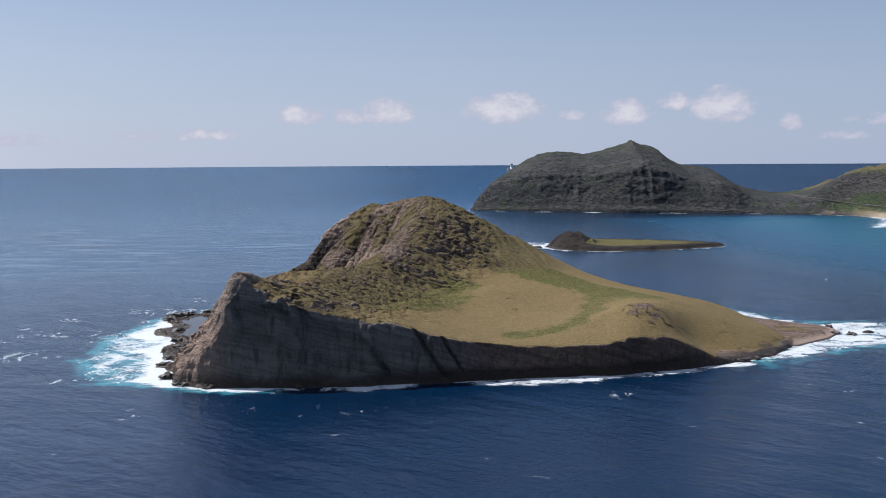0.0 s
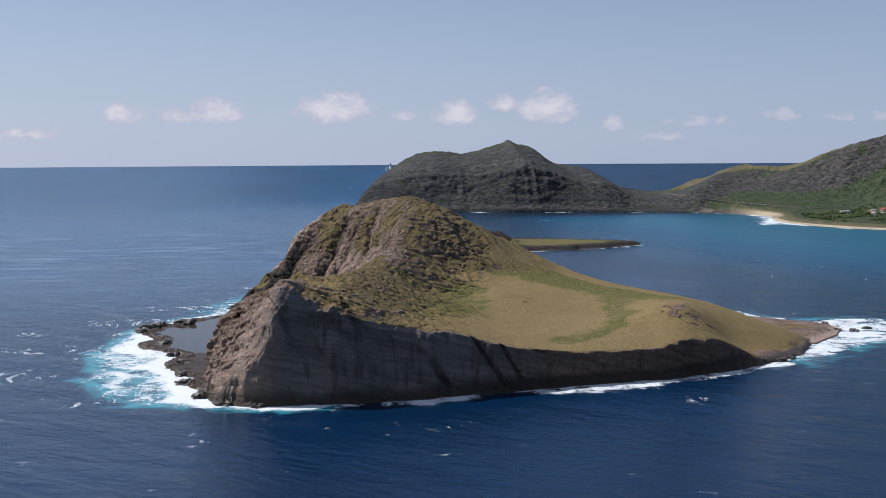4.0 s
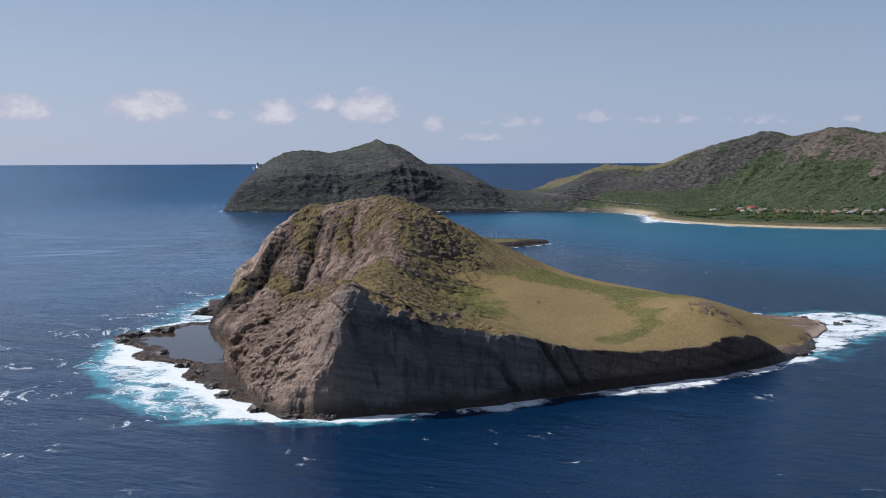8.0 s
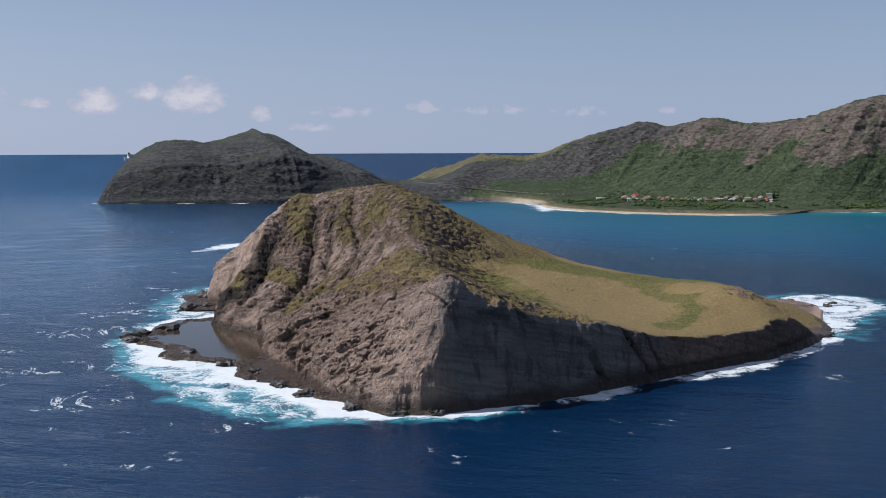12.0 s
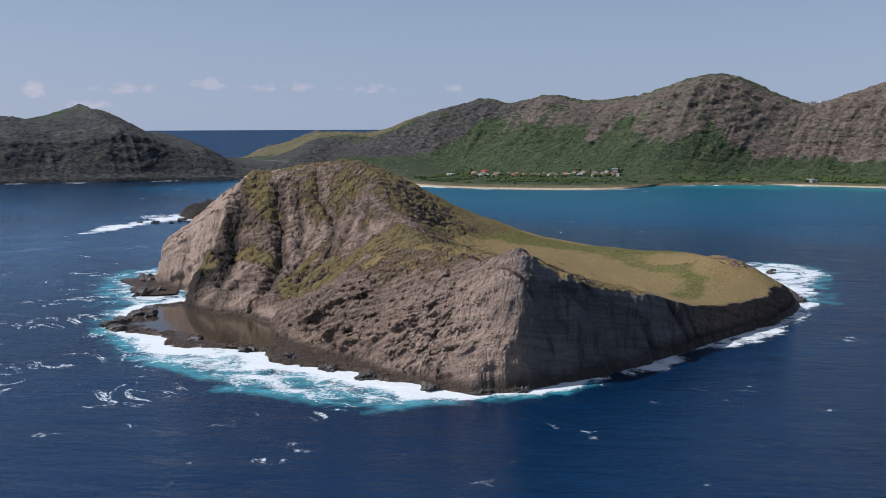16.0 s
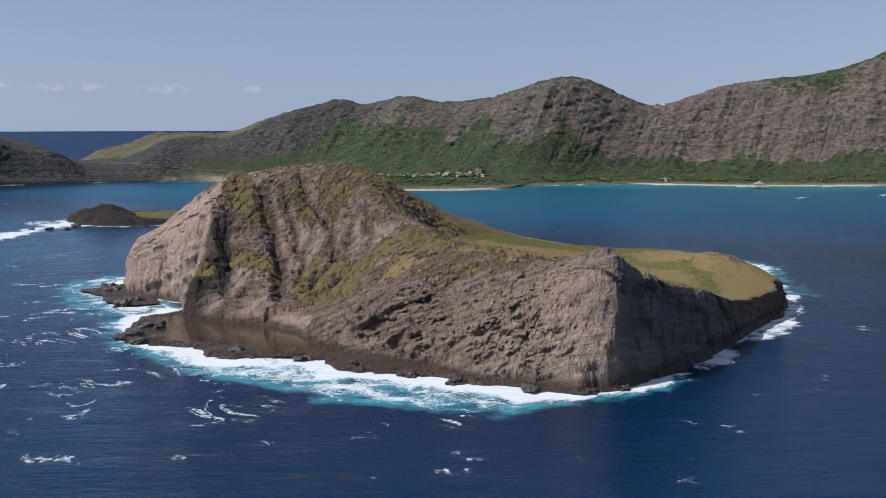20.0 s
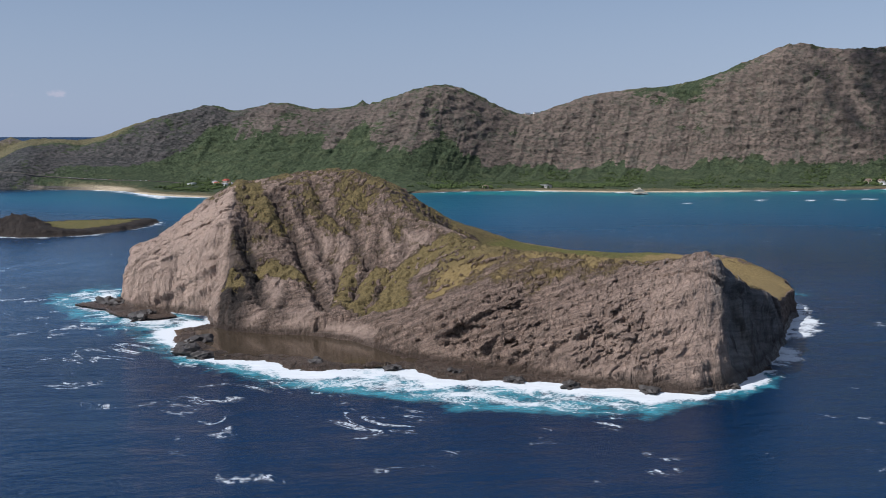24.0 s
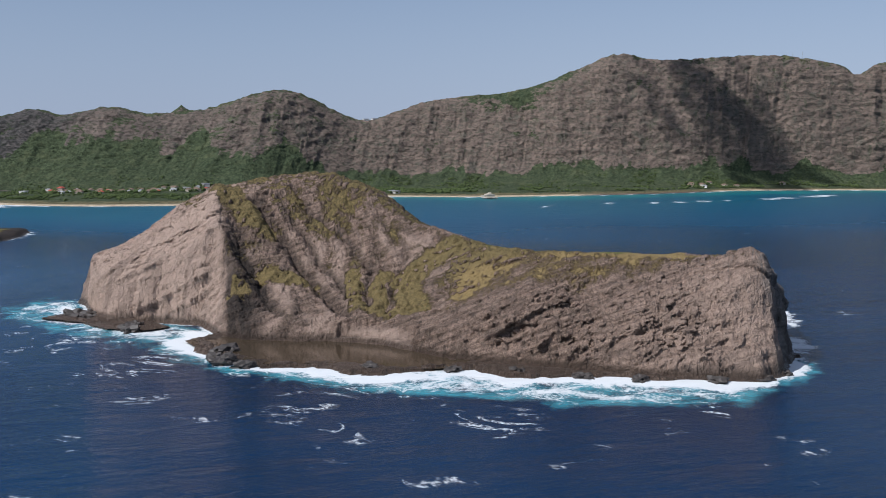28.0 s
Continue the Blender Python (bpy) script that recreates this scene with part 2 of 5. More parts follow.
def mainland_material():
    m, n, s, pos = material("ridge_rock_and_green")
    mid, fine = n.noise(pos, 0.03, 5, 0.6), n.noise(pos, 0.16, 5, 0.7)
    warp = n.vec("ADD", n.stretch(pos, 0.006, 0.006, 0.10), n.stretch(n.noise(pos, 0.02, 3), 1.4, 1.4, 1.4))
    beds2 = n.noise(warp, 1.0, 6, 0.7)
    rock = n.mix(n.ramp(beds2, 0.28, 0.72), (0.138, 0.108, 0.090), (0.220, 0.168, 0.138))
    rock = n.mix(n.ramp(mid, 0.5, 0.68, 0, 0.7), rock, (0.115, 0.110, 0.088))
    crag = n.noise(n.stretch(pos, 0.09, 0.09, 0.2), 1.0, 6, 0.72)
    rock = n.mix(n.ramp(crag, 0.48, 0.62, 0, 0.6), rock, (0.082, 0.088, 0.066))
    drip = n.noise(n.stretch(pos, 0.11, 0.11, 0.012), 1.0, 5, 0.65)
    rock = n.mix(n.ramp(drip, 0.55, 0.68, 0, 0.6), rock, (0.085, 0.096, 0.062))
    rock = n.mix(n.ramp(fine, 0.56, 0.75, 0, 0.35), rock, (0.27, 0.215, 0.182))
    rock = n.mix(n.attr("basalt"), rock, n.mix(n.ramp(crag, 0.4, 0.62), n.mix(n.ramp(beds2, 0.25, 0.75), (0.048, 0.052, 0.058), (0.100, 0.096, 0.094)), (0.028, 0.036, 0.038)))
    green = n.mix(n.ramp(fine, 0.38, 0.64), (0.040, 0.056, 0.030), (0.082, 0.104, 0.054))
    green = n.mix(n.ramp(mid, 0.5, 0.7, 0, 0.8), green, n.mix(fine, (0.072, 0.090, 0.046), (0.110, 0.124, 0.064)))
    dry = n.mix(n.ramp(fine, 0.38, 0.64), (0.115, 0.102, 0.056), (0.205, 0.180, 0.100))
    veg = n.mix(n.ramp(n.math("ADD", n.attr("dry"), n.math("MULTIPLY", n.math("SUBTRACT", mid, 0.5), 1.0)), 0.3, 0.7), green, dry)
    cover = n.ramp(n.math("ADD", n.attr("veg"), n.math("ADD", n.math("MULTIPLY", n.math("SUBTRACT", crag, 0.5), 1.3), n.math("MULTIPLY", n.math("SUBTRACT", mid, 0.5), 1.2))), 0.38, 0.62)
    col = n.mix(cover, rock, veg)
    col = n.mix(n.attr("sand"), col, n.mix(fine, (0.50, 0.40, 0.27), (0.66, 0.55, 0.40)))
    n.put(s.inputs["Base Color"], col)
    s.inputs["Roughness"].default_value, s.inputs["Specular IOR Level"].default_value = 0.95, 0.15
    relief = n.math("ADD", n.math("ADD", fine, n.math("MULTIPLY", n.noise(pos, 0.5, 4, 0.7), 0.4)), n.math("SUBTRACT", n.math("ADD", n.math("MULTIPLY", beds2, n.ramp(n.attr("basalt"), 0.0, 1.0, 0.7, 0.3)), n.math("MULTIPLY", drip, 0.8)), n.math("MULTIPLY", n.ramp(crag, 0.45, 0.65), 0.8)))
    n.put(s.inputs["Normal"], n.bump(relief, 1.0, 2.8))
    return m


def sea_material():
    m, n, s, pos = material("sea_water")
    blow = n.add("ShaderNodeCombineXYZ")
    n.put(blow.inputs[0], n.vec("DOT_PRODUCT", pos, (0.71, 0.71, 0.0)))
    n.put(blow.inputs[1], n.math("MULTIPLY", n.vec("DOT_PRODUCT", pos, (0.71, -0.71, 0.0)), 0.38))
    wind = blow.outputs[0]
    swell = n.noise(wind, 0.035, 3, 0.5)
    chop = n.noise(wind, 0.16, 5, 0.62)
    ripple = n.noise(wind, 0.7, 4, 0.65)
    patch = n.noise(pos, 0.0045, 4, 0.55)
    deep = n.mix(n.ramp(patch, 0.3, 0.7), (0.0005, 0.013, 0.042), (0.0010, 0.020, 0.060))
    # haze and sky glare painted into the seaward water as a paler blue
    deep = n.mix(n.math("MULTIPLY", n.attr("calm_glare"), n.ramp(patch, 0.25, 0.7, 0.4, 1.0)), deep, (0.004, 0.060, 0.150))
    shallow = n.mix(n.ramp(n.noise(pos, 0.008, 4), 0.35, 0.65), (0.006, 0.125, 0.165), (0.010, 0.175, 0.195))
    col = n.mix(n.ramp(n.attr("shallow"), 0.0, 0.6), deep, (0.002, 0.066, 0.135))
    col = n.mix(n.ramp(n.attr("shallow"), 0.45, 1.0), col, shallow)
    milky = n.ramp(n.math("ADD", n.attr("milk"), n.math("MULTIPLY", n.math("SUBTRACT", n.noise(pos, 0.05, 5, 0.65), 0.5), 2.2)), 0.35, 1.1)
    col = n.mix(n.math("MULTIPLY", milky, 0.85), col, (0.07, 0.34, 0.42))
    # foam: lacy near the rocks, streaks further out
    lace = n.math("ADD", n.math("MULTIPLY", n.noise(pos, 0.055, 7, 0.68, 0.8), 1.0), n.math("MULTIPLY", n.noise(pos, 0.5, 4, 0.7), 0.45))
    foam = n.ramp(n.math("ADD", n.attr("foam"), n.math("MULTIPLY", n.math("SUBTRACT", lace, 0.725), 2.0)), 0.34, 0.78)
    drift = n.stretch(pos, 1.0, 0.55, 1.0, -35)
    thread = n.math("ABSOLUTE", n.math("SUBTRACT", n.noise(drift, 0.035, 5, 0.62, 0.8), 0.5))
    where = n.math("ADD", n.noise(pos, 0.022, 4, 0.6), n.math("MULTIPLY", n.attr("caps"), 0.15))
    capm = n.math("MULTIPLY", n.ramp(thread, 0.022, 0.003), n.ramp(where, 0.65, 0.735))
    capm = n.math("MULTIPLY", capm, n.ramp(n.noise(pos, 0.35, 4, 0.7), 0.36, 0.6))
    foam = n.math("MAXIMUM", foam, capm)
    n.put(s.inputs["Base Color"], n.mix(foam, col, (0.70, 0.73, 0.75)))
    n.put(s.inputs["Roughness"], n.math("ADD", n.math("MULTIPLY", foam, 0.4), n.math("ADD", n.ramp(n.attr("shallow"), 0.12, 0.4, 0.0, 0.17), n.ramp(n.attr("calm_glare"), 0.0, 1.0, 0.11, 0.15))))
    s.inputs["IOR"].default_value = 1.33
    h = n.math("ADD", n.math("MULTIPLY", swell, 2.2), n.math("ADD", n.math("MULTIPLY", chop, 0.95), n.math("MULTIPLY", ripple, 0.22)))
    # smooth slicks between rougher bands further out
    slick = n.ramp(n.noise(n.stretch(pos, 0.006, 0.03, 1.0), 1.0, 5, 0.65), 0.40, 0.62, 0.03, 0.22)
    quiet = n.math("ADD", 1.0, n.math("MULTIPLY", n.attr("calm_glare"), n.math("SUBTRACT", slick, 1.0)))
    n.put(s.inputs["Normal"], n.bump(n.math("MULTIPLY", h, quiet), 1.0, 1.25))
    return m


ISLAND, MAINLAND, SEA = island_material(), mainland_material(), sea_material()


def pool_material():
    m, n, s, pos = material("pool_water")
    n.put(s.inputs["Base Color"], n.mix(n.noise(pos, 0.12, 4), (0.03, 0.022, 0.014), (0.075, 0.055, 0.036)))
    s.inputs["Roughness"].default_value, s.inputs["IOR"].default_value = 0.06, 1.33
    n.put(s.inputs["Normal"], n.bump(n.noise(pos, 1.2, 3), 0.2, 0.1))
    return m


POOL_WATER = pool_material()

# ---- tools for landforms ----
PLAN = 0.94  # metres to one unit of the plan lists below


def lattice(ix, iy, iz, seed):
    h = (ix.astype(np.int64) * 374761393 + iy.astype(np.int64) * 668265263 + iz.astype(np.int64) * 2147483647 + seed * 1274126177) & 0xFFFFFFFF
    h = ((h ^ (h >> 13)) * 1274126177) & 0xFFFFFFFF
    h = ((h ^ (h >> 16)) * 668265263) & 0xFFFFFFFF
    return (h ^ (h >> 15)) / 4294967295.0


def vnoise(x, y, z, seed=0):
    """Smooth value noise, -1 to 1."""
    fx, fy, fz = np.floor(x), np.floor(y), np.floor(z)
    u, v, w = x - fx, y - fy, z - fz
    u, v, w = [a * a * a * (a * (a * 6 - 15) + 10) for a in (u, v, w)]
    r = 0
    for i in (0, 1):
        for j in (0, 1):
            for k in (0, 1):
                r = r + lattice(fx + i, fy + j, fz + k, seed) * (u if i else 1 - u) * (v if j else 1 - v) * (w if k else 1 - w)
    return r * 2 - 1


def fbm(x, y, z, octaves=4, seed=0, gain=0.5):
    r, a, t = 0, 1.0, 0
    for o in range(octaves):
        r, t = r + a * vnoise(x, y, z, seed + o * 17), t + a
        x, y, z, a = x * 2.03 + 5.1, y * 2.03 + 1.7, z * 2.03 + 9.3, a * gain
    return r / t


def ridged(x, y, z, octaves=4, seed=0, gain=0.5):
    r, a, t = 0, 1.0, 0
    for o in range(octaves):
        r, t = r + a * (1 - np.abs(vnoise(x, y, z, seed + o * 23)) * 2), t + a
        x, y, z, a = x * 2.1 + 3.1, y * 2.1 + 7.7, z * 2.1 + 1.3, a * gain
    return r / t


def blocks(x, y, z, seed=0):
    """Broken rock: a random step for each cell, and how far the point lies from the joint between two cells."""
    fx, fy, fz = np.floor(x), np.floor(y), np.floor(z)
    d1, d2, val = np.full(x.shape, 9.0), np.full(x.shape, 9.0), np.zeros(x.shape)
    for i in (-1, 0, 1):
        for j in (-1, 0, 1):
            for k in (-1, 0, 1):
                a, b, c = fx + i, fy + j, fz + k
                dd = (a + lattice(a, b, c, seed) - x) ** 2 + (b + lattice(a, b, c, seed + 5) - y) ** 2 + (c + lattice(a, b, c, seed + 9) - z) ** 2
                closer = dd < d1
                d2 = np.where(closer, d1, np.minimum(d2, dd))
                val = np.where(closer, lattice(a, b, c, seed + 13), val)
                d1 = np.where(closer, dd, d1)
    return val * 2 - 1, np.sqrt(d2) - np.sqrt(d1)


def smooth(a, b, x):
    t = np.clip((x - a) / (b - a), 0, 1)
    return t * t * (3 - 2 * t)


def resample(points, n):
    """n points spaced evenly along a smooth line through the given ones."""
    p = np.array(points, float)
    q = []
    for i in range(len(p) - 1):
        a, b, c, d = p[max(i - 1, 0)], p[i], p[i + 1], p[min(i + 2, len(p) - 1)]
        for t in np.linspace(0, 1, 12, endpoint=False):
            q.append(0.5 * ((2 * b) + (c - a) * t + (2 * a - 5 * b + 4 * c - d) * t * t + (3 * b - a - 3 * c + d) * t ** 3))
    q = np.array(q + [p[-1]])
    s = np.r_[0, np.cumsum(np.linalg.norm(np.diff(q[:, :2], axis=0), axis=1))]
    return np.stack([np.interp(np.linspace(0, s[-1], n), s, q[:, k]) for k in range(q.shape[1])], 1)


def outline_distance(poly, x, y):
    """Signed distance to a closed outline, positive inside."""
    p = np.array(poly, float)
    q = np.roll(p, -1, axis=0)
    best = np.full(x.shape, 1e9)
    inside = np.zeros(x.shape, bool)
    for (ax, ay), (bx, by) in zip(p, q):
        ex, ey = bx - ax, by - ay
        t = np.clip(((x - ax) * ex + (y - ay) * ey) / (ex * ex + ey * ey + 1e-9), 0, 1)
        best = np.minimum(best, (x - ax - t * ex) ** 2 + (y - ay - t * ey) ** 2)
        cross = (ay > y) != (by > y)
        if abs(ey) > 1e-9:
            inside ^= cross & (x < ex * (y - ay) / ey + ax)
    d = np.sqrt(best)
    return np.where(inside, d, -d)


def line_distance(line, x, y):
    best = np.full(x.shape, 1e9)
    for (ax, ay), (bx, by) in zip(line[:-1], line[1:]):
        ex, ey = bx - ax, by - ay
        t = np.clip(((x - ax) * ex + (y - ay) * ey) / (ex * ex + ey * ey + 1e-9), 0, 1)
        best = np.minimum(best, (x - ax - t * ex) ** 2 + (y - ay - t * ey) ** 2)
    return np.sqrt(best)


def sheet(name, x, y, z, mat, attrs=None, keep=None, normals=None):
    """A grid of points as one smooth mesh, with float attributes."""
    nr, nc = x.shape
    idx = np.arange(nr * nc).reshape(nr, nc)
    f = np.stack([idx[:-1, :-1], idx[:-1, 1:], idx[1:, 1:], idx[1:, :-1]], -1).reshape(-1, 4)
    if keep is not None:
        k = keep.ravel()
        f = f[k[f].any(1)] if normals is None else f[k[f[:, 0]]]
    co = np.stack([x, y, z], -1).reshape(-1, 3) * PLAN
    used = np.unique(f)
    remap = np.zeros(len(co), np.int64)
    remap[used] = np.arange(len(used))
    co, f = co[used], remap[f]
    me = bpy.data.meshes.new(name)
    me.vertices.add(len(co))
    me.vertices.foreach_set("co", co.ravel())
    me.loops.add(f.size)
    me.loops.foreach_set("vertex_index", f.ravel())
    me.polygons.add(len(f))
    me.polygons.foreach_set("loop_start", np.arange(0, f.size, 4))
    me.polygons.foreach_set("use_smooth", np.ones(len(f), bool))
    me.update(calc_edges=True)
    for key, val in (attrs or {}).items():
        a = me.attributes.new(key, "FLOAT", "POINT")
        a.data.foreach_set("value", np.clip(val, 0, 1).ravel()[used].astype(np.float32))
    me.materials.append(mat)
    if normals is not None:
        me.normals_split_custom_set_from_vertices(normals.reshape(-1, 3)[used])
    return new(name, me)


# ---- plan of the tuff-cone island (metres) ----
FOOT = [(-100, 718), (-40, 723), (20, 734), (70, 744), (120, 752), (170, 768), (215, 790), (255, 822), (282, 868), (288, 930), (280, 1000),
        (262, 1080), (235, 1140), (180, 1195), (110, 1240), (40, 1282), (-15, 1308), (-52, 1308), (-90, 1276), (-126, 1243), (-142, 1205), (-132, 1175),
        (-132, 1138), (-166, 1100), (-178, 1074), (-168, 1042), (-158, 1015), (-158, 970), (-182, 925), (-186, 880), (-184, 840), (-184, 790), (-183, 752), (-175, 730), (-146, 719)]
BENCH = [(-90, 712), (-108, 718), (-150, 724), (-178, 738), (-190, 770), (-199, 815), (-206, 838), (-216, 870), (-206, 906), (-230, 928), (-248, 938), (-236, 985), (-252, 1018), (-240, 1042),
         (-220, 1080), (-192, 1110), (-160, 1106), (-110, 1090), (-100, 1000), (-90, 800)]
# clefts that run down the eastern face from the crest: line, half width, depth
CLEFTS = [([(-63, 1129), (-73, 1110), (-79, 1097), (-89, 1081), (-99, 1059), (-127, 1028), (-143, 1014)], 6.5, 8.0), ([(-96, 1124), (-116, 1113), (-123, 1101), (-136, 1080), (-158, 1053)], 6.5, 6.5),
          ([(-36, 1108), (-44, 1086), (-51, 1062), (-64, 1040), (-78, 1020), (-104, 1014), (-126, 1001)], 5.0, 5.0), ([(-32, 1036), (-52, 1009), (-66, 996), (-84, 1000)], 5.0, 4.0),
          ([(-50, 1118), (-64, 1091), (-76, 1068), (-90, 1043), (-118, 1024)], 4.5, 4.5), ([(-78, 996), (-105, 993), (-132, 984)], 3.0, 3.5), ([(-22, 1066), (-38, 1046), (-56, 1026), (-76, 1008)], 4.0, 3.0)]
# grass on the eastern face: line, half width, density
SWARDS = [([(-149, 1102), (-149, 1094)], 10, 1.0), ([(-121, 1091), (-108, 1056)], 11, 1.0), ([(-70, 1152), (-78, 1141), (-82, 1123), (-82, 1108)], 14, 0.95), ([(-40, 1106), (-52, 1095), (-57, 1073)], 10, 0.7),
          ([(-46, 1060), (-38, 1076)], 9, 0.65), ([(-86, 1033), (-105, 1023), (-132, 1008)], 7, 0.95), ([(-82, 1009), (-99, 1006), (-130, 992)], 8, 1.0), ([(-58, 964), (-75, 978), (-88, 990), (-111, 977), (-124, 968)], 15, 0.9),
          ([(-128, 1005), (-136, 985), (-128, 962)], 11, 0.9), ([(-98, 925), (-111, 915), (-126, 890), (-138, 862), (-131, 844), (-122, 830), (-128, 810)], 22, 0.58), ([(-26, 1085), (-24, 1060)], 12, 0.7)]
# dark hollows under the ledges: x, y, height, radius
HOLLOWS = [(-172, 832, 28, 6), (-180, 873, 24, 6), (-183, 884, 14, 6), (-176, 797, 25, 6), (-168, 922, 25, 4), (-164, 912, 30, 3.5), (-160, 900, 37, 3.5), (-178, 845, 15, 5), (-150, 1166, 8, 7), (-176, 860, 36, 4),
           (-176, 815, 16, 5), (-170, 770, 14, 5), (-178, 902, 17, 4)]
FOOT_SHELF = [(-152, 1266), (-120, 1262), (-100, 1230), (-120, 1200), (-136, 1178), (-150, 1150), (-172, 1160), (-178, 1185), (-160, 1222)]
LEDGE = [(-172, 1022), (-156, 1010), (-142, 975), (-160, 948), (-184, 956), (-182, 1000)]
POOL = [(-190, 1100), (-172, 1084), (-164, 1040), (-160, 990), (-174, 932), (-198, 912), (-216, 936), (-218, 985), (-234, 1012), (-216, 1062)]
# crests and shoulders: x, y, height
NORTH_RIM = [(-137, 737, 71), (-118, 738, 66), (-96, 739, 57), (-77, 740, 50), (-50, 741, 44), (-27, 742, 40), (-4, 744, 33), (22, 752, 27),
             (50, 762, 23), (74, 770, 23), (99, 778, 25), (124, 786, 28), (150, 794, 35), (165, 824, 38)]
EAST_CREST = [(-128, 765, 64), (-112, 805, 62), (-92, 867, 61), (-72, 915, 60), (-56, 955, 63), (-42, 985, 70), (-31, 1014, 74), (-22, 1050, 92), (-15, 1090, 109),
              (-18, 1112, 110), (-32, 1134, 107), (-58, 1165, 99), (-78, 1190, 84), (-98, 1218, 57), (-88, 1250, 47), (-52, 1290, 42)]
WEST_CREST = [(12, 1098, 106), (45, 1082, 90), (72, 1062, 74), (100, 1035, 58), (122, 1005, 46), (148, 960, 37), (172, 915, 35), (182, 880, 36),
              (202, 840, 23), (195, 813, 13), (228, 832, 13), (262, 870, 12)]
EAST_FACE = [(-35, 1092, 92), (-58, 1090, 75), (-81, 1090, 59), (-104, 1089, 48), (-119, 1079, 37), (-113, 1068, 35), (-121, 1106, 47), (-121, 1132, 66), (-132, 1160, 43), (-168, 1092, 18),
             (-146, 1111, 43), (-112, 1150, 66), (-110, 1190, 58), (-82, 1070, 47), (-94, 1062, 36), (-46, 1066, 71), (-30, 1060, 82), (-72, 980, 46), (-100, 1007, 30), (-114, 997, 26)]
LOWER_SLOPE = [(-121, 958, 23), (-130, 977, 20), (-110, 1036, 31), (-150, 1040, 18), (-148, 935, 24), (-156, 862, 46), (-142, 819, 52), (-170, 887, 35), (-164, 847, 34), (-163, 797, 34), (-162, 765, 32), (-152, 745, 45), (-126, 905, 42), (-146, 729, 40), (-161, 735, 25), (-174, 738, 14), (-172, 760, 20), (-178, 790, 14)]
BOWL = [(15, 950, 38), (-17, 932, 41), (-60, 800, 48), (-20, 800, 37), (30, 820, 28), (80, 830, 27), (130, 860, 30), (40, 930, 39), (100, 930, 34), (60, 1000, 48), (20, 1010, 58), (-20, 870, 42),
        (215, 950, 26), (240, 1000, 20), (170, 1060, 28), (90, 1130, 50), (200, 1110, 14), (10, 1200, 60), (-30, 1250, 45), (270, 930, 9)]


def thin_plate(points, x, y, soft=1.0):
    """A smooth surface over the crests and shoulders."""
    p = np.array(points, float)
    s = 100.0
    px, py, pz = p[:, 0] / s, p[:, 1] / s, p[:, 2]
    r2 = (px[:, None] - px[None]) ** 2 + (py[:, None] - py[None]) ** 2
    n = len(p)
    A = np.zeros((n + 3, n + 3))
    A[:n, :n] = 0.5 * r2 * np.log(r2 + 1e-12) + np.eye(n) * 1e-4 * soft
    A[:n, n], A[:n, n + 1], A[:n, n + 2] = 1, px, py
    A[n:, :n] = A[:n, n:].T
    w = np.linalg.solve(A, np.r_[pz, 0, 0, 0])
    out = w[n] + w[n + 1] * x / s + w[n + 2] * y / s
    for i in range(n):
        d = (x / s - px[i]) ** 2 + (y / s - py[i]) ** 2
        out = out + w[i] * 0.5 * d * np.log(d + 1e-12)
    return out


def grid_normals(x, y, z):
    """Normals of the whole sheet, so that its parts meet without a seam."""
    p = np.stack([x, y, z], -1)
    n = np.cross(np.gradient(p, axis=1), np.gradient(p, axis=0))
    return n / np.maximum(np.linalg.norm(n, axis=-1, keepdims=True), 1e-9)


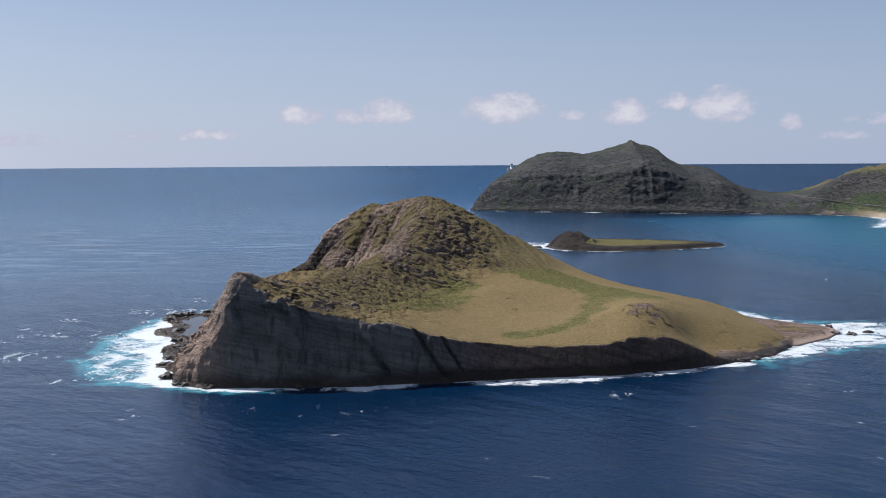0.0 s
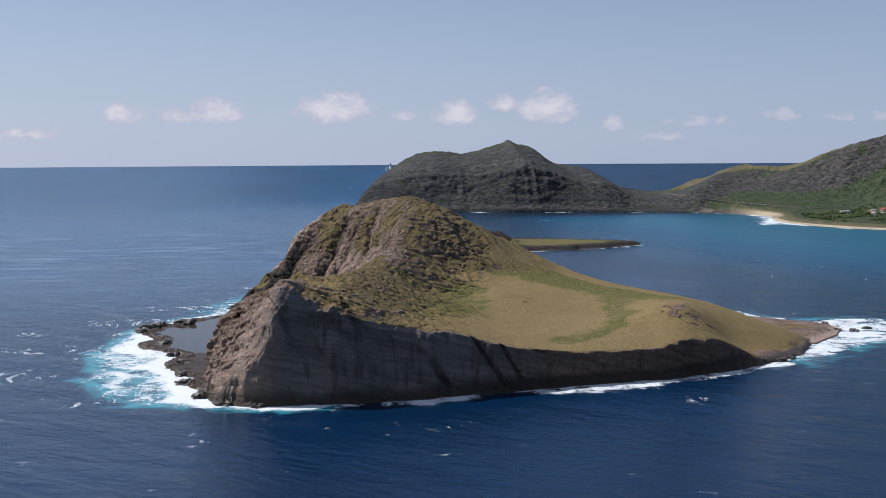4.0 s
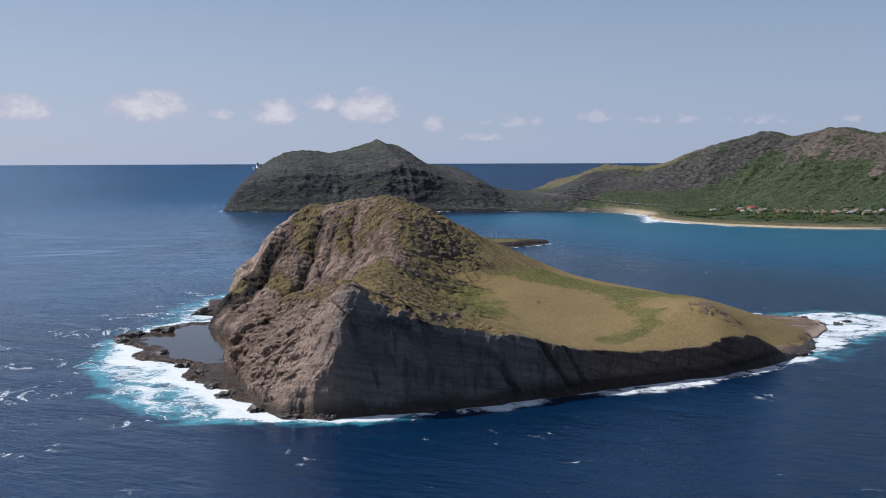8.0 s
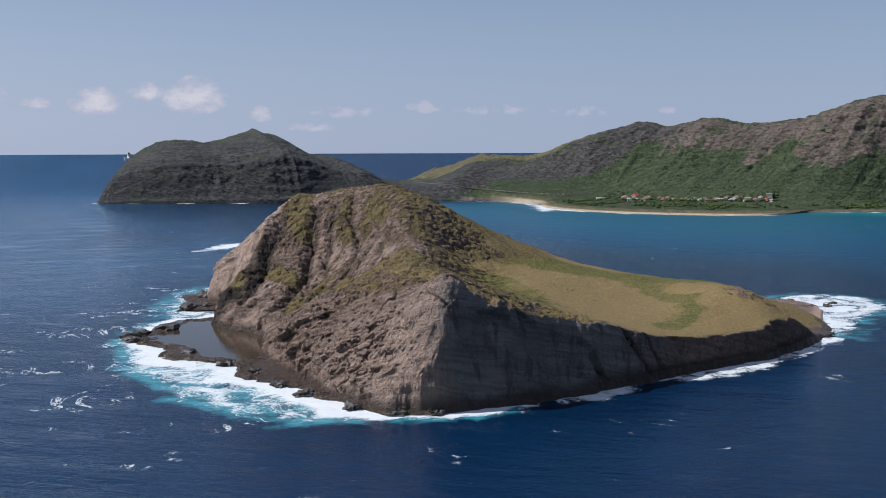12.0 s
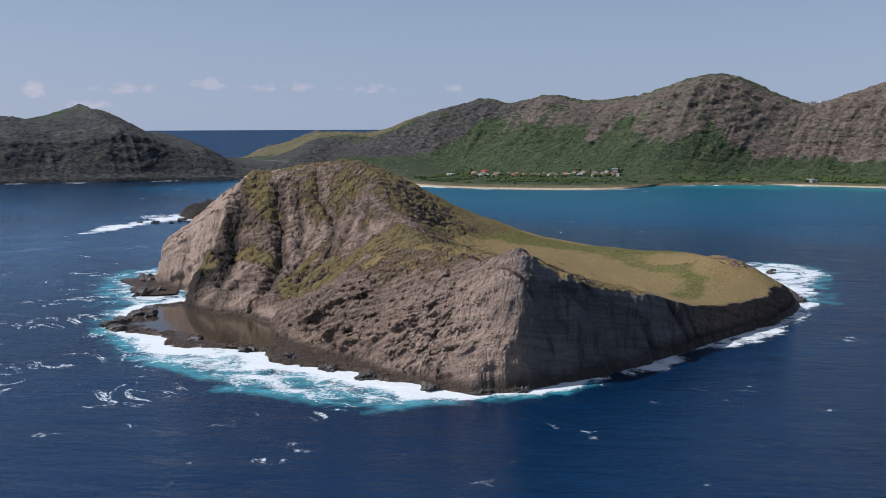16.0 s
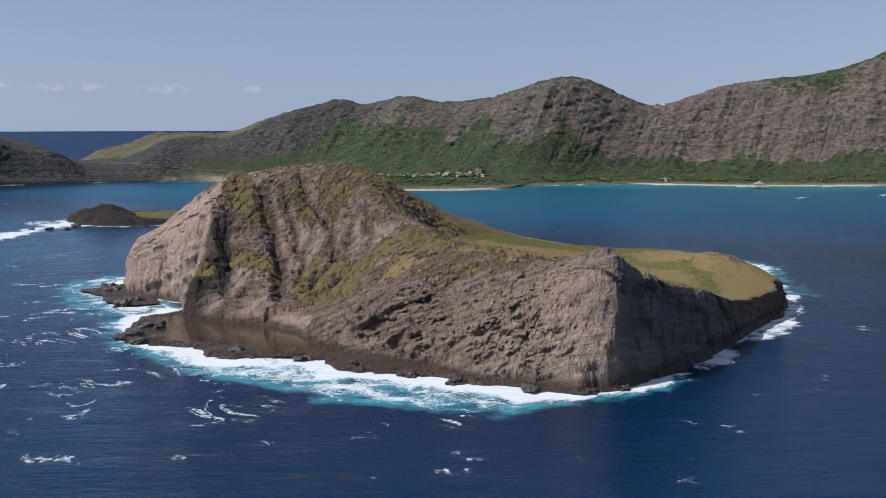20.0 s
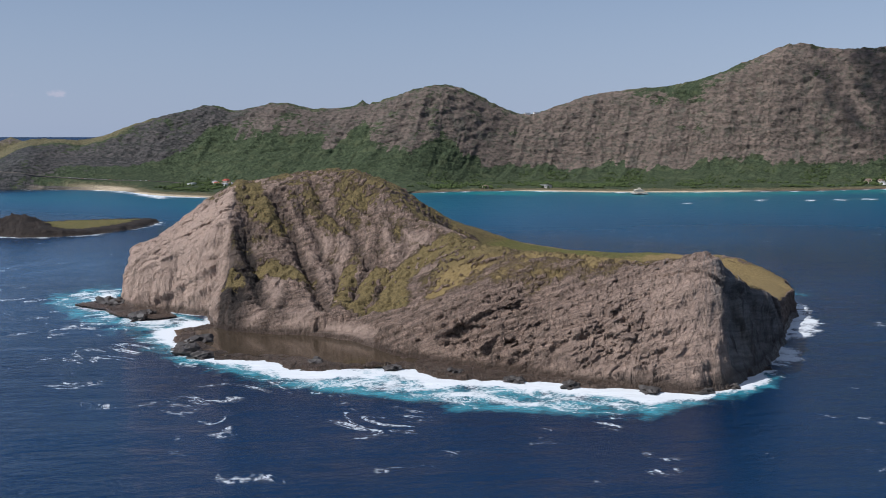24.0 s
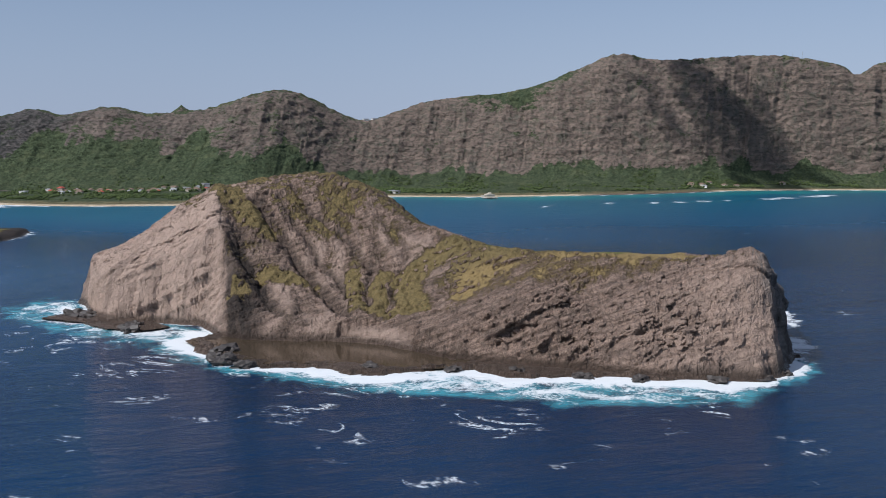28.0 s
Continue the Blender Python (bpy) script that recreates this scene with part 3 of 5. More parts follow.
def build_island():
    # closer lines where the cliffs stand steep
    xs = np.r_[np.arange(-275, -200, 1.25), np.arange(-200, -20, 0.6), np.arange(-20, 352, 1.25)]
    ys = np.r_[np.arange(697, 715, 1.25), np.arange(715, 800, 0.4), np.arange(800, 1190, 0.8), np.arange(1190, 1260, 1.0), np.arange(1260, 1332, 1.25)]
    x, y = np.meshgrid(xs, ys)
    o = x * 0
    wob = 5 * fbm(x / 24, y / 24, o, 4, 3) + 1.1 * fbm(x / 6, y / 6, o, 3, 4)
    d = outline_distance(FOOT, x, y) + wob
    bench = outline_distance(BENCH, x, y) - 4 + wob * 1.5 + 5 * ridged(x / 14, y / 14, o, 3, 5)
    top = thin_plate(NORTH_RIM + EAST_CREST + WEST_CREST + EAST_FACE + LOWER_SLOPE + BOWL, x, y, 3.0)
    north = smooth(800, 760, y) * smooth(-192, -180, x)
    west = smooth(200, 260, x)
    # how steeply the shore cliffs rise
    steep = 2.6 + 2.4 * north - 1.4 * west + 2.6 * smooth(1110, 1150, y) * smooth(-60, -90, x)
    cliff = 4.0 + np.maximum(d, 0) * steep + np.minimum(d, 0) * 2.0
    # gullies fan out from the summit down the eastern face
    ang, rad = np.arctan2(y - 1092, -(x - 14)), np.hypot(x - 14, y - 1092)
    fan = smooth(30, 75, rad) * smooth(-15, -50, x) * smooth(940, 985, y)
    s = ang * 95 + 9 * fbm(x / 30, y / 30, o, 3, 10)
    ribs = (ridged(s / 21, rad / 120, o, 3, 11) - 0.25) * 6.5 + (ridged(s / 9, rad / 220, o, 2, 12) - 0.2) * 2.6 - 6.0 * smooth(0.5, 0.95, ridged(s / 26 + 4.3, rad / 160, o, 2, 17))
    wx, wy = x + 4 * fbm(x / 14, y / 14, o, 3, 27), y + 4 * fbm(x / 14, y / 14, o, 3, 28)
    cleft = np.zeros_like(x)
    for path, half, deep in CLEFTS:
        cleft = np.maximum(cleft, deep * np.clip(1 - line_distance(path, wx, wy) / (half * 1.5), 0, 1) ** 1.3)
    ribs = ribs + (ridged(s / 7.5, rad / 70, o, 3, 29) - 0.2) * 6.0
    # broken rock along the lower eastern slope
    low = smooth(-118, -150, x) * smooth(730, 760, y)
    crags = (ridged(x / 17, y / 24, o, 4, 13) - 0.25) * 5.0 + fbm(x / 7, y / 7, o, 3, 14) * 2.0
    nw = smooth(-30, 40, x) * smooth(985, 1010, y) * smooth(1120, 1080, y) * smooth(150, 90, x)
    nwr = (ridged(x / 24 + y / 60, y / 70, o, 4, 15) - 0.3) * 4.5
    tuss = smooth(30, -25, x - (y - 850) * 0.3)
    arete = line_distance([(-60, 1166), (-121, 1131), (-146, 1111), (-172, 1090)], x, y)
    top = top + 7.0 * smooth(14, 0, arete) * smooth(-50, -75, x)
    side = 1166 + (x + 60) * 0.68 - y
    top = top + 0.25 * fan * ribs * smooth(1150, 1115, y + (x + 121) * 0.4) + 0.5 * low * crags + nw * nwr - cleft * smooth(12, 22, top)
    top = top + fbm(x / 14, y / 14, o, 4, 16) * 0.8 + tuss * (ridged(x / 11, y / 6, o, 3, 18) * 1.8 + fbm(x / 3.6, y / 3.6, o, 2, 19) * 1.1)
    knoll = smooth(26, 8, np.hypot(x - 158, (y - 806) * 0.8))
    top = top + knoll * ridged(x / 7, y / 7, o, 3, 20) * 1.6
    # tilted beds stand out as ledges
    bed = top + 0.45 * y + 0.2 * x + 5 * fbm(x / 40, y / 40, o, 3, 25)
    rock_zone = np.maximum(smooth(-40, -80, x) * smooth(740, 770, y), 0.15)
    top = top + rock_zone * (ridged(bed / 6.5, x / 60, y / 60, 3, 26) * 1.5)
    k = 3.0
    lo = np.minimum(top, cliff)
    z = lo - k * np.log1p(np.exp(-np.abs(np.clip(top, -80, 160) - np.clip(cliff, -80, 400)) / k))
    ledge_d = outline_distance(LEDGE, x, y) + 0.6 * wob
    ledge_z = 4.0 + 0.16 * np.clip(ledge_d, 0, 30) + 1.2 * fbm(x / 10, y / 10, o, 3, 30)
    z = np.where(ledge_d > 0, np.minimum(z, np.maximum(ledge_z, 4 + (x + 156) * 1.2)), z)
    # wave-cut bench with pools, and its broken outer edge
    lip = smooth(12, 3, bench) * smooth(-1, 2, bench)
    shelf = np.where(bench > 0, 1.7 + 1.1 * fbm(x / 9, y / 9, o, 4, 21) + 2.0 * lip * np.maximum(ridged(x / 9, y / 9, o, 3, 22), -0.2), np.maximum(-3, bench * 0.55 + 0.4))
    foot_shelf = outline_distance(FOOT_SHELF, x, y) + wob
    shelf = np.maximum(shelf, np.where(foot_shelf > 0, 1.4 + 1.6 * ridged(x / 9, y / 9, o, 3, 23) * smooth(0, 6, foot_shelf), -3))
    pool = outline_distance(POOL, x, y) + wob
    shelf = np.where(bench > 0, shelf - 2.4 * smooth(-4, 5, pool) * smooth(3, 8, bench), shelf)
    z = np.maximum(z, shelf)
    spit = outline_distance([(255, 862), (288, 862), (326, 898), (344, 925), (345, 950), (322, 975), (292, 1015), (262, 1060), (250, 980)], x, y) + wob * 0.6
    z = np.maximum(z, np.where(spit > 0, np.minimum(0.8 + spit * 0.22, 4.0), spit * 0.3 - 1))
    gy, gx = np.gradient(z, ys, xs)
    slope = np.hypot(gx, gy)
    nx, ny = -gx / np.maximum(slope, 0.2), -gy / np.maximum(slope, 0.2)
    # push the steep faces in and out: flutes, beds and hollows
    amount = smooth(0.75, 1.7, slope) * smooth(3, 9, z)
    b3 = z + 0.45 * y + 0.2 * x
    east = np.maximum(low, fan * 0.75) * smooth(2, -3, -side) + np.maximum(low, fan * 0.75) * 0.25 * smooth(-3, 2, -side)
    jx, jy = (x - y * 0.3) / 13, (y + x * 0.3) / 15
    step1, joint1, step2, joint2 = o.copy(), o + 1, o.copy(), o + 1
    k3 = amount > 0.01
    step1[k3], joint1[k3] = blocks((b3 / 9.0 + 0.4 * fbm(x / 9, y / 9, z / 9, 2, 38))[k3], jx[k3], jy[k3], 36)
    step2[k3], joint2[k3] = blocks(b3[k3] / 2.8, (jx * 3.4 + 0.5 * fbm(x / 5, y / 5, z / 5, 2, 39))[k3], jy[k3] * 3.4, 37)
    flute = 0.9 * fbm(x / 7, y / 7, z / 25, 4, 31) + (1.3 * fbm(b3 / 5.0, (x - y) / 60, x / 60, 4, 32) + 0.8 * ridged(b3 / 11.0, (x - y) / 45, z / 60, 3, 33)) * (1 - 0.6 * north)
    rough3 = 1.5 * fbm(b3 / 6, x / 12, y / 12, 4, 43, 0.6) + 1.6 * (ridged(b3 / 9, x / 30, y / 30, 4, 44, 0.6) - 0.2)
    white = smooth(3, -3, side) * smooth(-60, -92, x)
    # tilted beds: each layer juts out by its own amount and ends in a sharp lower edge
    tilt = z + 0.62 * y + 0.22 * x + 2.2 * fbm(x / 22, y / 22, z / 22, 3, 49)
    jut = np.zeros_like(x)
    for thick, amt, seed in ((8.5, 2.6, 61), (3.3, 1.3, 62), (1.6, 0.6, 63)):
        q = tilt / thick + 0.35 * fbm(x / 8, y / 8, z / 8, 3, seed)
        f = q - np.floor(q)
        own = lattice(np.floor(q), np.floor(x / 60 + 0.5 * f), o, seed)
        jut = jut + amt * (own - 0.25) * (smooth(0.0, 0.16, f) - 0.8 * smooth(0.3, 1.0, f))
    broken = low * smooth(1000, 960, y) * smooth(58, 40, z)
    uneven = 0.35 + 1.2 * smooth(-0.25, 0.35, fbm(x / 26, y / 26, z / 20, 3, 76))
    crags3 = 3.2 * (ridged(tilt / 8, x / 24, y / 17, 4, 77, 0.6) - 0.25) + 2.6 * fbm(x / 6, y / 6, tilt / 3, 4, 78, 0.65)
    upper = np.clip(east - broken, 0, 1)
    flute = flute * (0.5 + 0.2 * north) + broken * uneven * (1.2 * step1 + 0.9 * step2 - 0.6 * smooth(0.16, 0.0, joint1) - 0.4 * smooth(0.2, 0.0, joint2)) + upper * (0.5 * step2 - 0.4 * smooth(0.2, 0.0, joint2))
    flute = flute + broken * uneven * crags3 * 0.8 + jut * (0.45 + 0.1 * broken + 1.5 * white - 0.25 * upper - 0.38 * north)
    flute = flute + rough3 * (0.35 + 0.95 * broken + 0.2 * upper - 0.15 * white) + white * 1.5 * fbm(x / 20, y / 20, z / 20, 3, 46)
    flute = flute * (1 - 0.25 * white)
    grit = ridged(x / 4.2, y / 4.2, z / 3.0, 3, 75, 0.6) - 0.2
    flute = flute + grit * (0.5 + 0.8 * broken + 0.3 * upper - 0.25 * white - 0.2 * north)
    for hx, hy, hz, hr in HOLLOWS:
        tip = hz + (y - hy) * -0.5
        flute = flute - 1.0 * hr * np.exp(-(((x - hx) / hr) ** 2 + ((y - hy) / (hr * 1.3)) ** 2 + ((z - tip) / (hr * 0.7)) ** 2))
    crack_n = smooth(0.70, 0.92, ridged(x / 16 + 0.04 * z, y / 200, z / 90, 1, 48)) * smooth(-150, -130, x) * smooth(60, 0, x)
    flute = flute + north * (0.6 * ridged(x / 9, y / 30, z / 50, 3, 35) + 2.6 * fbm(x / 38, y / 60, z / 30, 3, 45) + 1.3 * fbm(x / 11, y / 11, z / 9, 4, 47, 0.6) - 4.5 * crack_n)
    x2, y2 = x + nx * amount * flute, y + ny * amount * flute
    # cover
    patchy = fbm(x / 30, y / 30, o, 4, 41)
    tufts = fbm(x / 9, y / 9, o, 3, 42)
    bowl = smooth(-62, -20, x - (y - 900) * 0.15) * (1 - smooth(0.8, 1.25, slope)) * smooth(3, 9, z)
    crown = smooth(1.1, 0.6, slope) * smooth(62, 90, z) * 0.8
    saddle = smooth(-146, -104, x + 18 * patchy) * (1 - smooth(0.9, 1.5, slope)) * smooth(990, 940, y) * 0.8
    ledges = np.zeros_like(x)
    for path, half, amt in SWARDS:
        ledges = np.maximum(ledges, smooth(half * 1.25, half * 0.45, line_distance(path, x, y) + 5 * tufts + 3 * patchy) * amt)
    streak = fbm(s / 6.5, rad / 60, o, 4, 64)
    crack = fan * (0.12 + 0.3 * smooth(0.0, 0.5, streak)) * smooth(20, 45, z) * smooth(1150, 1120, y + (x + 121) * 0.4)
    veg = np.maximum.reduce([bowl, crown, saddle, ledges, crack]) + 0.3 * patchy + 0.15 * tufts - 0.9 * knoll * smooth(-0.2, 0.2, tufts)
    veg = np.where(z < 5 + 3 * patchy, 0, veg) * (1 - smooth(1.3, 2.2, slope)) * (1 - 0.85 * smooth(4, -3, side) * smooth(-75, -98, x))
    band = line_distance([(40, 1015), (75, 998), (110, 970), (128, 955), (134, 915), (129, 877), (119, 838), (105, 808), (82, 788), (58, 779)], x, y) + 10 * patchy + 5 * tufts
    green = smooth(24, 3, band) * 0.62
    green = np.maximum(green, smooth(52, 12, line_distance([(-60, 792), (-24, 845), (2, 890), (16, 950)], x, y) + 16 * patchy + 8 * tufts) * 0.62)
    green = np.maximum(green, smooth(30, 8, line_distance([(70, 1012), (112, 976), (150, 940), (176, 895)], x, y) + 8 * patchy) * 0.75)
    green = np.maximum(green, smooth(9, 3, np.hypot(x + 119, y - 961)) * 1.5)
    green = np.maximum(green, ledges * 0.22 * smooth(930, 975, y))
    scrub = smooth(10, -45, x - (y - 850) * 0.25) * (0.72 - 0.4 * smooth(965, 930, y) * smooth(-78, -100, x)) + smooth(55, 75, z) * 0.3 + nw * 0.8
    spur = fan * smooth(-0.02, 0.4, fbm(s / 10, rad / 45, o, 4, 70)) * smooth(1.0, 6.0, 7.0 - cleft)
    # sunlight put into the colour of the south-east face, with guano, and north-east corner
    pale = 0.92 * smooth(3, -3, side) * smooth(-60, -92, x) * smooth(0.35, 0.7, slope) + 0.42 * smooth(0.7, 1.4, slope) * smooth(-118, -150, x) * smooth(850, 780, y) + 0.12 * north + 0.55 * spur + 0.75 * smooth(-3, 2, ledge_d) * smooth(14, 9, z)
    # dark rock, with shade put into the colour of the clefts and north-west flank
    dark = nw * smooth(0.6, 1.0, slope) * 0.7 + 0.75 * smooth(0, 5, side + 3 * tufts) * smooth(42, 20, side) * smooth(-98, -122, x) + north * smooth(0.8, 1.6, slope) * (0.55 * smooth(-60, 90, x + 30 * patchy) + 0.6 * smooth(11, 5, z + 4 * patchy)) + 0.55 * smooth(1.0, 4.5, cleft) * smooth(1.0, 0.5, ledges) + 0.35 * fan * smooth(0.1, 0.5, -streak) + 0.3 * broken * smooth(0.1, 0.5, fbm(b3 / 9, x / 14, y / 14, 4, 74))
    wet = smooth(7.0, 3.5, z + 1.5 * patchy) * (1 - smooth(-4, 2, spit))
    pale = np.maximum(pale, smooth(-3, 1, spit) * smooth(4, 1.5, z))
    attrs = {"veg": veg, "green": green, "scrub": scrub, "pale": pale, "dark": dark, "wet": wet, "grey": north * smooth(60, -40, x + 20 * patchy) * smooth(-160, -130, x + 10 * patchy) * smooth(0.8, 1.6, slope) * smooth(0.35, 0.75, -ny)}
    nrm = grid_normals(x2, y2, z)
    island = new("island")
    island.location = (0, 950 * PLAN, 0)
    is_cliff = (slope > 1.5) & (y < 815) & (d < 40)
    is_bench = (z <= shelf + 0.02) & ((bench > -2.5) | (foot_shelf > 0))
    is_spit = (spit > -3) & (z < 3) & ~is_bench
    rest = (z > -2.5) & ~is_cliff & ~is_bench & ~is_spit
    for name, mask, label in (("slope", rest, ""), ("cliff", is_cliff & (z > -2.5) & ~is_bench & ~is_spit, "sheer dark grey tuff sea cliff"),
                              ("wave_cut_bench", is_bench & (z > -2.5), "wet brown rock shelf at the water's edge"), ("sand_spit", is_spit & (z > -2.5), "pale coral sand spit")):
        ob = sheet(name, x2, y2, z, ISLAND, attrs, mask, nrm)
        ob.parent = island
        ob.matrix_parent_inverse = Matrix.Translation((0, -950 * PLAN, 0))
        if label:
            tagged(ob, label)
    return island


tagged(build_island(), "steep tuff island with pale rock faces and dry grass bowl", "island")

# ---- headland and ridge of the mainland ----
HEAD_SHORE = [(100, 3205), (112, 3182), (150, 3160), (240, 3110), (332, 3070), (420, 3030), (507, 2993), (556, 2983), (572, 2980), (588, 2977), (640, 2968), (720, 2945), (797, 2922),
              (850, 2905), (900, 2880), (960, 2860), (990, 2840)]
HEAD_CREST = [(125, 3265, 4), (185, 3405, 62), (250, 3487, 118), (304, 3497, 150), (368, 3507, 170), (487, 3493, 164), (553, 3485, 181), (600, 3479, 195), (617, 3476, 204), (636, 3467, 195),
              (687, 3439, 178), (745, 3410, 132), (827, 3359, 117), (912, 3297, 64), (1022, 3236, 43), (1130, 3172, 75), (1221, 3118, 118)]
RIDGE_SHORE = [(1015, 2810), (1040, 2760), (1070, 2680), (1080, 2590), (1040, 2500), (1000, 2385), (1000, 2270), (1030, 2160), (1095, 2050), (1190, 1960), (1300, 1945),
               (1405, 1965), (1514, 1920), (1600, 1850), (1650, 1790), (1680, 1690), (1710, 1600), (1780, 1500), (1860, 1400), (1950, 1310), (2050, 1215), (2200, 1110),
               (2379, 1000), (2480, 850), (2560, 700), (2620, 550), (2720, 250)]
RIDGE_CREST = [(1340, 3010, 122), (1425, 2912, 167), (1494, 2823, 196), (1550, 2755, 218), (1595, 2690, 205), (1664, 2586, 226), (1722, 2505, 208), (1805, 2390, 222), (1870, 2300, 256),
               (1918, 2237, 277), (1980, 2175, 267), (2060, 2095, 215), (2119, 2044, 197), (2200, 1981, 222), (2267, 1928, 250), (2329, 1854, 267), (2417, 1698, 287), (2462, 1604, 314),
               (2509, 1474, 371), (2541, 1386, 403), (2590, 1270, 386), (2644, 1136, 393), (2716, 942, 402), (2778, 763, 376), (2800, 700, 345), (2830, 600, 385), (2920, 250, 380)]
N_COL = 1600


def paired(shore, crest, n):
    """Shore and crest resampled together, knot by knot."""
    both = resample([(*c, *s) for s, c in zip(shore, crest)], n)
    return both[:, 3:5], both[:, 0:3]


SHORE, CREST = paired(HEAD_SHORE + RIDGE_SHORE, HEAD_CREST + RIDGE_CREST, N_COL)
ALONG = np.r_[0, np.cumsum(np.linalg.norm(np.diff(CREST[:, :2], axis=0), axis=1))]
# 0 on the sea cliffs of the headland, 1 along the green ridge
GREEN_SIDE = smooth(1180, 1620, CREST[:, 0])


def ridge_point(u, v):
    """Plan and height of the smooth slope: u from 0 to 1 along the coast, v from the shore (0) to the crest (1)."""
    i = np.clip(u, 0, 1) * (N_COL - 1)
    k = np.arange(N_COL)
    sx, sy, cx, cy, cz, g = [np.interp(i, k, a) for a in (SHORE[:, 0], SHORE[:, 1], CREST[:, 0], CREST[:, 1], CREST[:, 2], GREEN_SIDE)]
    sea_cliff = np.interp(v, [0, 0.008, 0.04, 0.2, 0.34, 0.55, 0.8, 1.0], [0, 0.05, 0.10, 0.60, 0.72, 0.83, 0.93, 1.0])
    apron = np.interp(v, [0, 0.02, 0.1, 0.4, 0.5, 0.6, 0.74, 0.85, 0.95, 1.0], [0, 0.008, 0.02, 0.05, 0.065, 0.17, 0.42, 0.70, 0.94, 1.0])
    high = np.interp(v, [0, 0.02, 0.1, 0.34, 0.5, 0.6, 0.68, 0.8, 0.93, 1.0], [0, 0.006, 0.014, 0.035, 0.075, 0.13, 0.24, 0.58, 0.91, 1.0])
    right = smooth(2150, 1850, cy)
    apron = apron * (1 - right) + high * right
    z = cz * (sea_cliff * (1 - g) + apron * g)
    return sx + (cx - sx) * v, sy + (cy - sy) * v, z


def road_line(u):
    """Share of the way to the crest at which the coast road runs, by its height over the sea."""
    level = np.interp(u, [0.24, 0.27, 0.30, 0.34, 0.38, 0.40, 0.42], [43, 41, 34, 28, 20, 13, 8])
    vs = np.linspace(0.03, 1.0, 120)
    return np.array([np.interp(h, ridge_point(np.full(120, a), vs)[2], vs) for a, h in zip(u, level)])


def build_mainland():
    nb = 25
    v = np.r_[np.linspace(0, 0.48, 70), np.linspace(0.49, 1, 130), 1 + np.linspace(0.02, 1, nb) ** 1.3 * 0.9]
    u = np.linspace(0, 1, N_COL)
    uu, vv = np.meshgrid(u, v)
    x, y, z = ridge_point(uu, np.minimum(vv, 1.0))
    cx, cy = np.broadcast_to(CREST[:, 0], x.shape), np.broadcast_to(CREST[:, 1], x.shape)
    cz = np.broadcast_to(CREST[:, 2], x.shape)
    sx, sy = np.broadcast_to(SHORE[:, 0], x.shape), np.broadcast_to(SHORE[:, 1], x.shape)
    g = np.broadcast_to(GREEN_SIDE, x.shape)
    back = np.maximum(vv - 1, 0)
    wx, wy = cx - sx, cy - sy
    wl = np.hypot(wx, wy)
    wx, wy = wx / wl, wy / wl
    x, y = x + wx * back * 450, y + wy * back * 450
    z = np.where(back > 0, cz - (cz + 6) * smooth(0, 0.95, back), z)
    al = np.broadcast_to(ALONG, x.shape)
    # gullies and buttresses run down the slope
    warp = 25 * fbm(al / 90, vv * 3, al * 0, 3, 51)
    face = smooth(0.0, 0.12, vv) * (1 - g) + smooth(0.5, 0.72, vv) * g
    face = face * smooth(1.5, 1.0, vv)
    rib = ridged((al + warp) / 150, vv * 1.2, al * 0, 2, 52) * 0.5 + ridged((al + warp * 0.7) / 62, vv * 2.4, al * 0, 3, 53) * 0.36 + ridged((al + warp * 0.9) / 25, vv * 4, al * 0, 3, 66) * 0.12
    fine = fbm(x / 22, y / 22, z / 12, 4, 54)
    beds = fbm(al / 200, vv * 0.5, (z + 6 * fbm(al / 60, vv * 4, al * 0, 2, 55)) / 13, 3, 56)
    amp = np.minimum(cz, 260) / 260
    beside = np.broadcast_to(np.where((u > 0.235) & (u < 0.425), road_line(u), -1.0), x.shape)
    amp = amp * (1 - np.exp(-((vv - beside) / 0.07) ** 2))
    push = face * amp * ((21 - 2 * (1 - g)) * rib + 9 * fine + (1.5 + 2.0 * g) * beds + (0.3 + 0.5 * g) * ridged((z + 12 * fbm(x / 50, y / 50, x * 0, 3, 68)) / 8, al / 60, al * 0, 2, 69) - 9 * g * smooth(0.6, 0.98, ridged((al + warp) / 95, vv * 1.3, al * 0, 3, 67)) + (0.5 + 0.9 * g) * ridged((z + 22 * fbm(x / 90, y / 90, x * 0, 4, 63)) / 17, al / 140, al * 0, 3, 64)) * np.where(vv > 0.93, smooth(1.12, 0.93, vv) * 0.6 + 0.1, 1)
    x, y = x - wx * push, y - wy * push
    z = z + face * amp * (8 * rib + 3 * fine) * smooth(1.0, 0.9, vv) + 5.0 * fbm(al / 16, vv * 30, al * 0, 4, 57) * smooth(0.9, 1.0, vv) * smooth(0.0, 40, cz)
    tongue = smooth(0.34, 0.5, vv) * smooth(0.9, 0.66, vv) * g
    z = z + tongue * 6 * ridged((al + warp) / 70, vv * 1.2, al * 0, 3, 58)
    z = z + g * smooth(0.03, 0.1, vv) * smooth(0.6, 0.4, vv) * 1.6 * fbm(x / 40, y / 40, x * 0, 3, 59)
    patch = fbm(x / 90, y / 90, z / 60, 4, 61)
    # upper edge of the green apron along the ridge, as a share of the way to the crest
    reach = np.interp(-cy, [-3300, -3010, -2910, -2810, -2700, -2450, -2300, -2095, -1981, -250], [0.08, 0.14, 0.34, 0.66, 0.82, 0.82, 0.74, 0.72, 0.66, 0.63])
    lim = reach + 0.07 * fbm(al / 110, al * 0, al * 0, 3, 62) - 0.07 * ridged((al + warp * 0.7) / 62, vv * 2.4, al * 0, 3, 53)
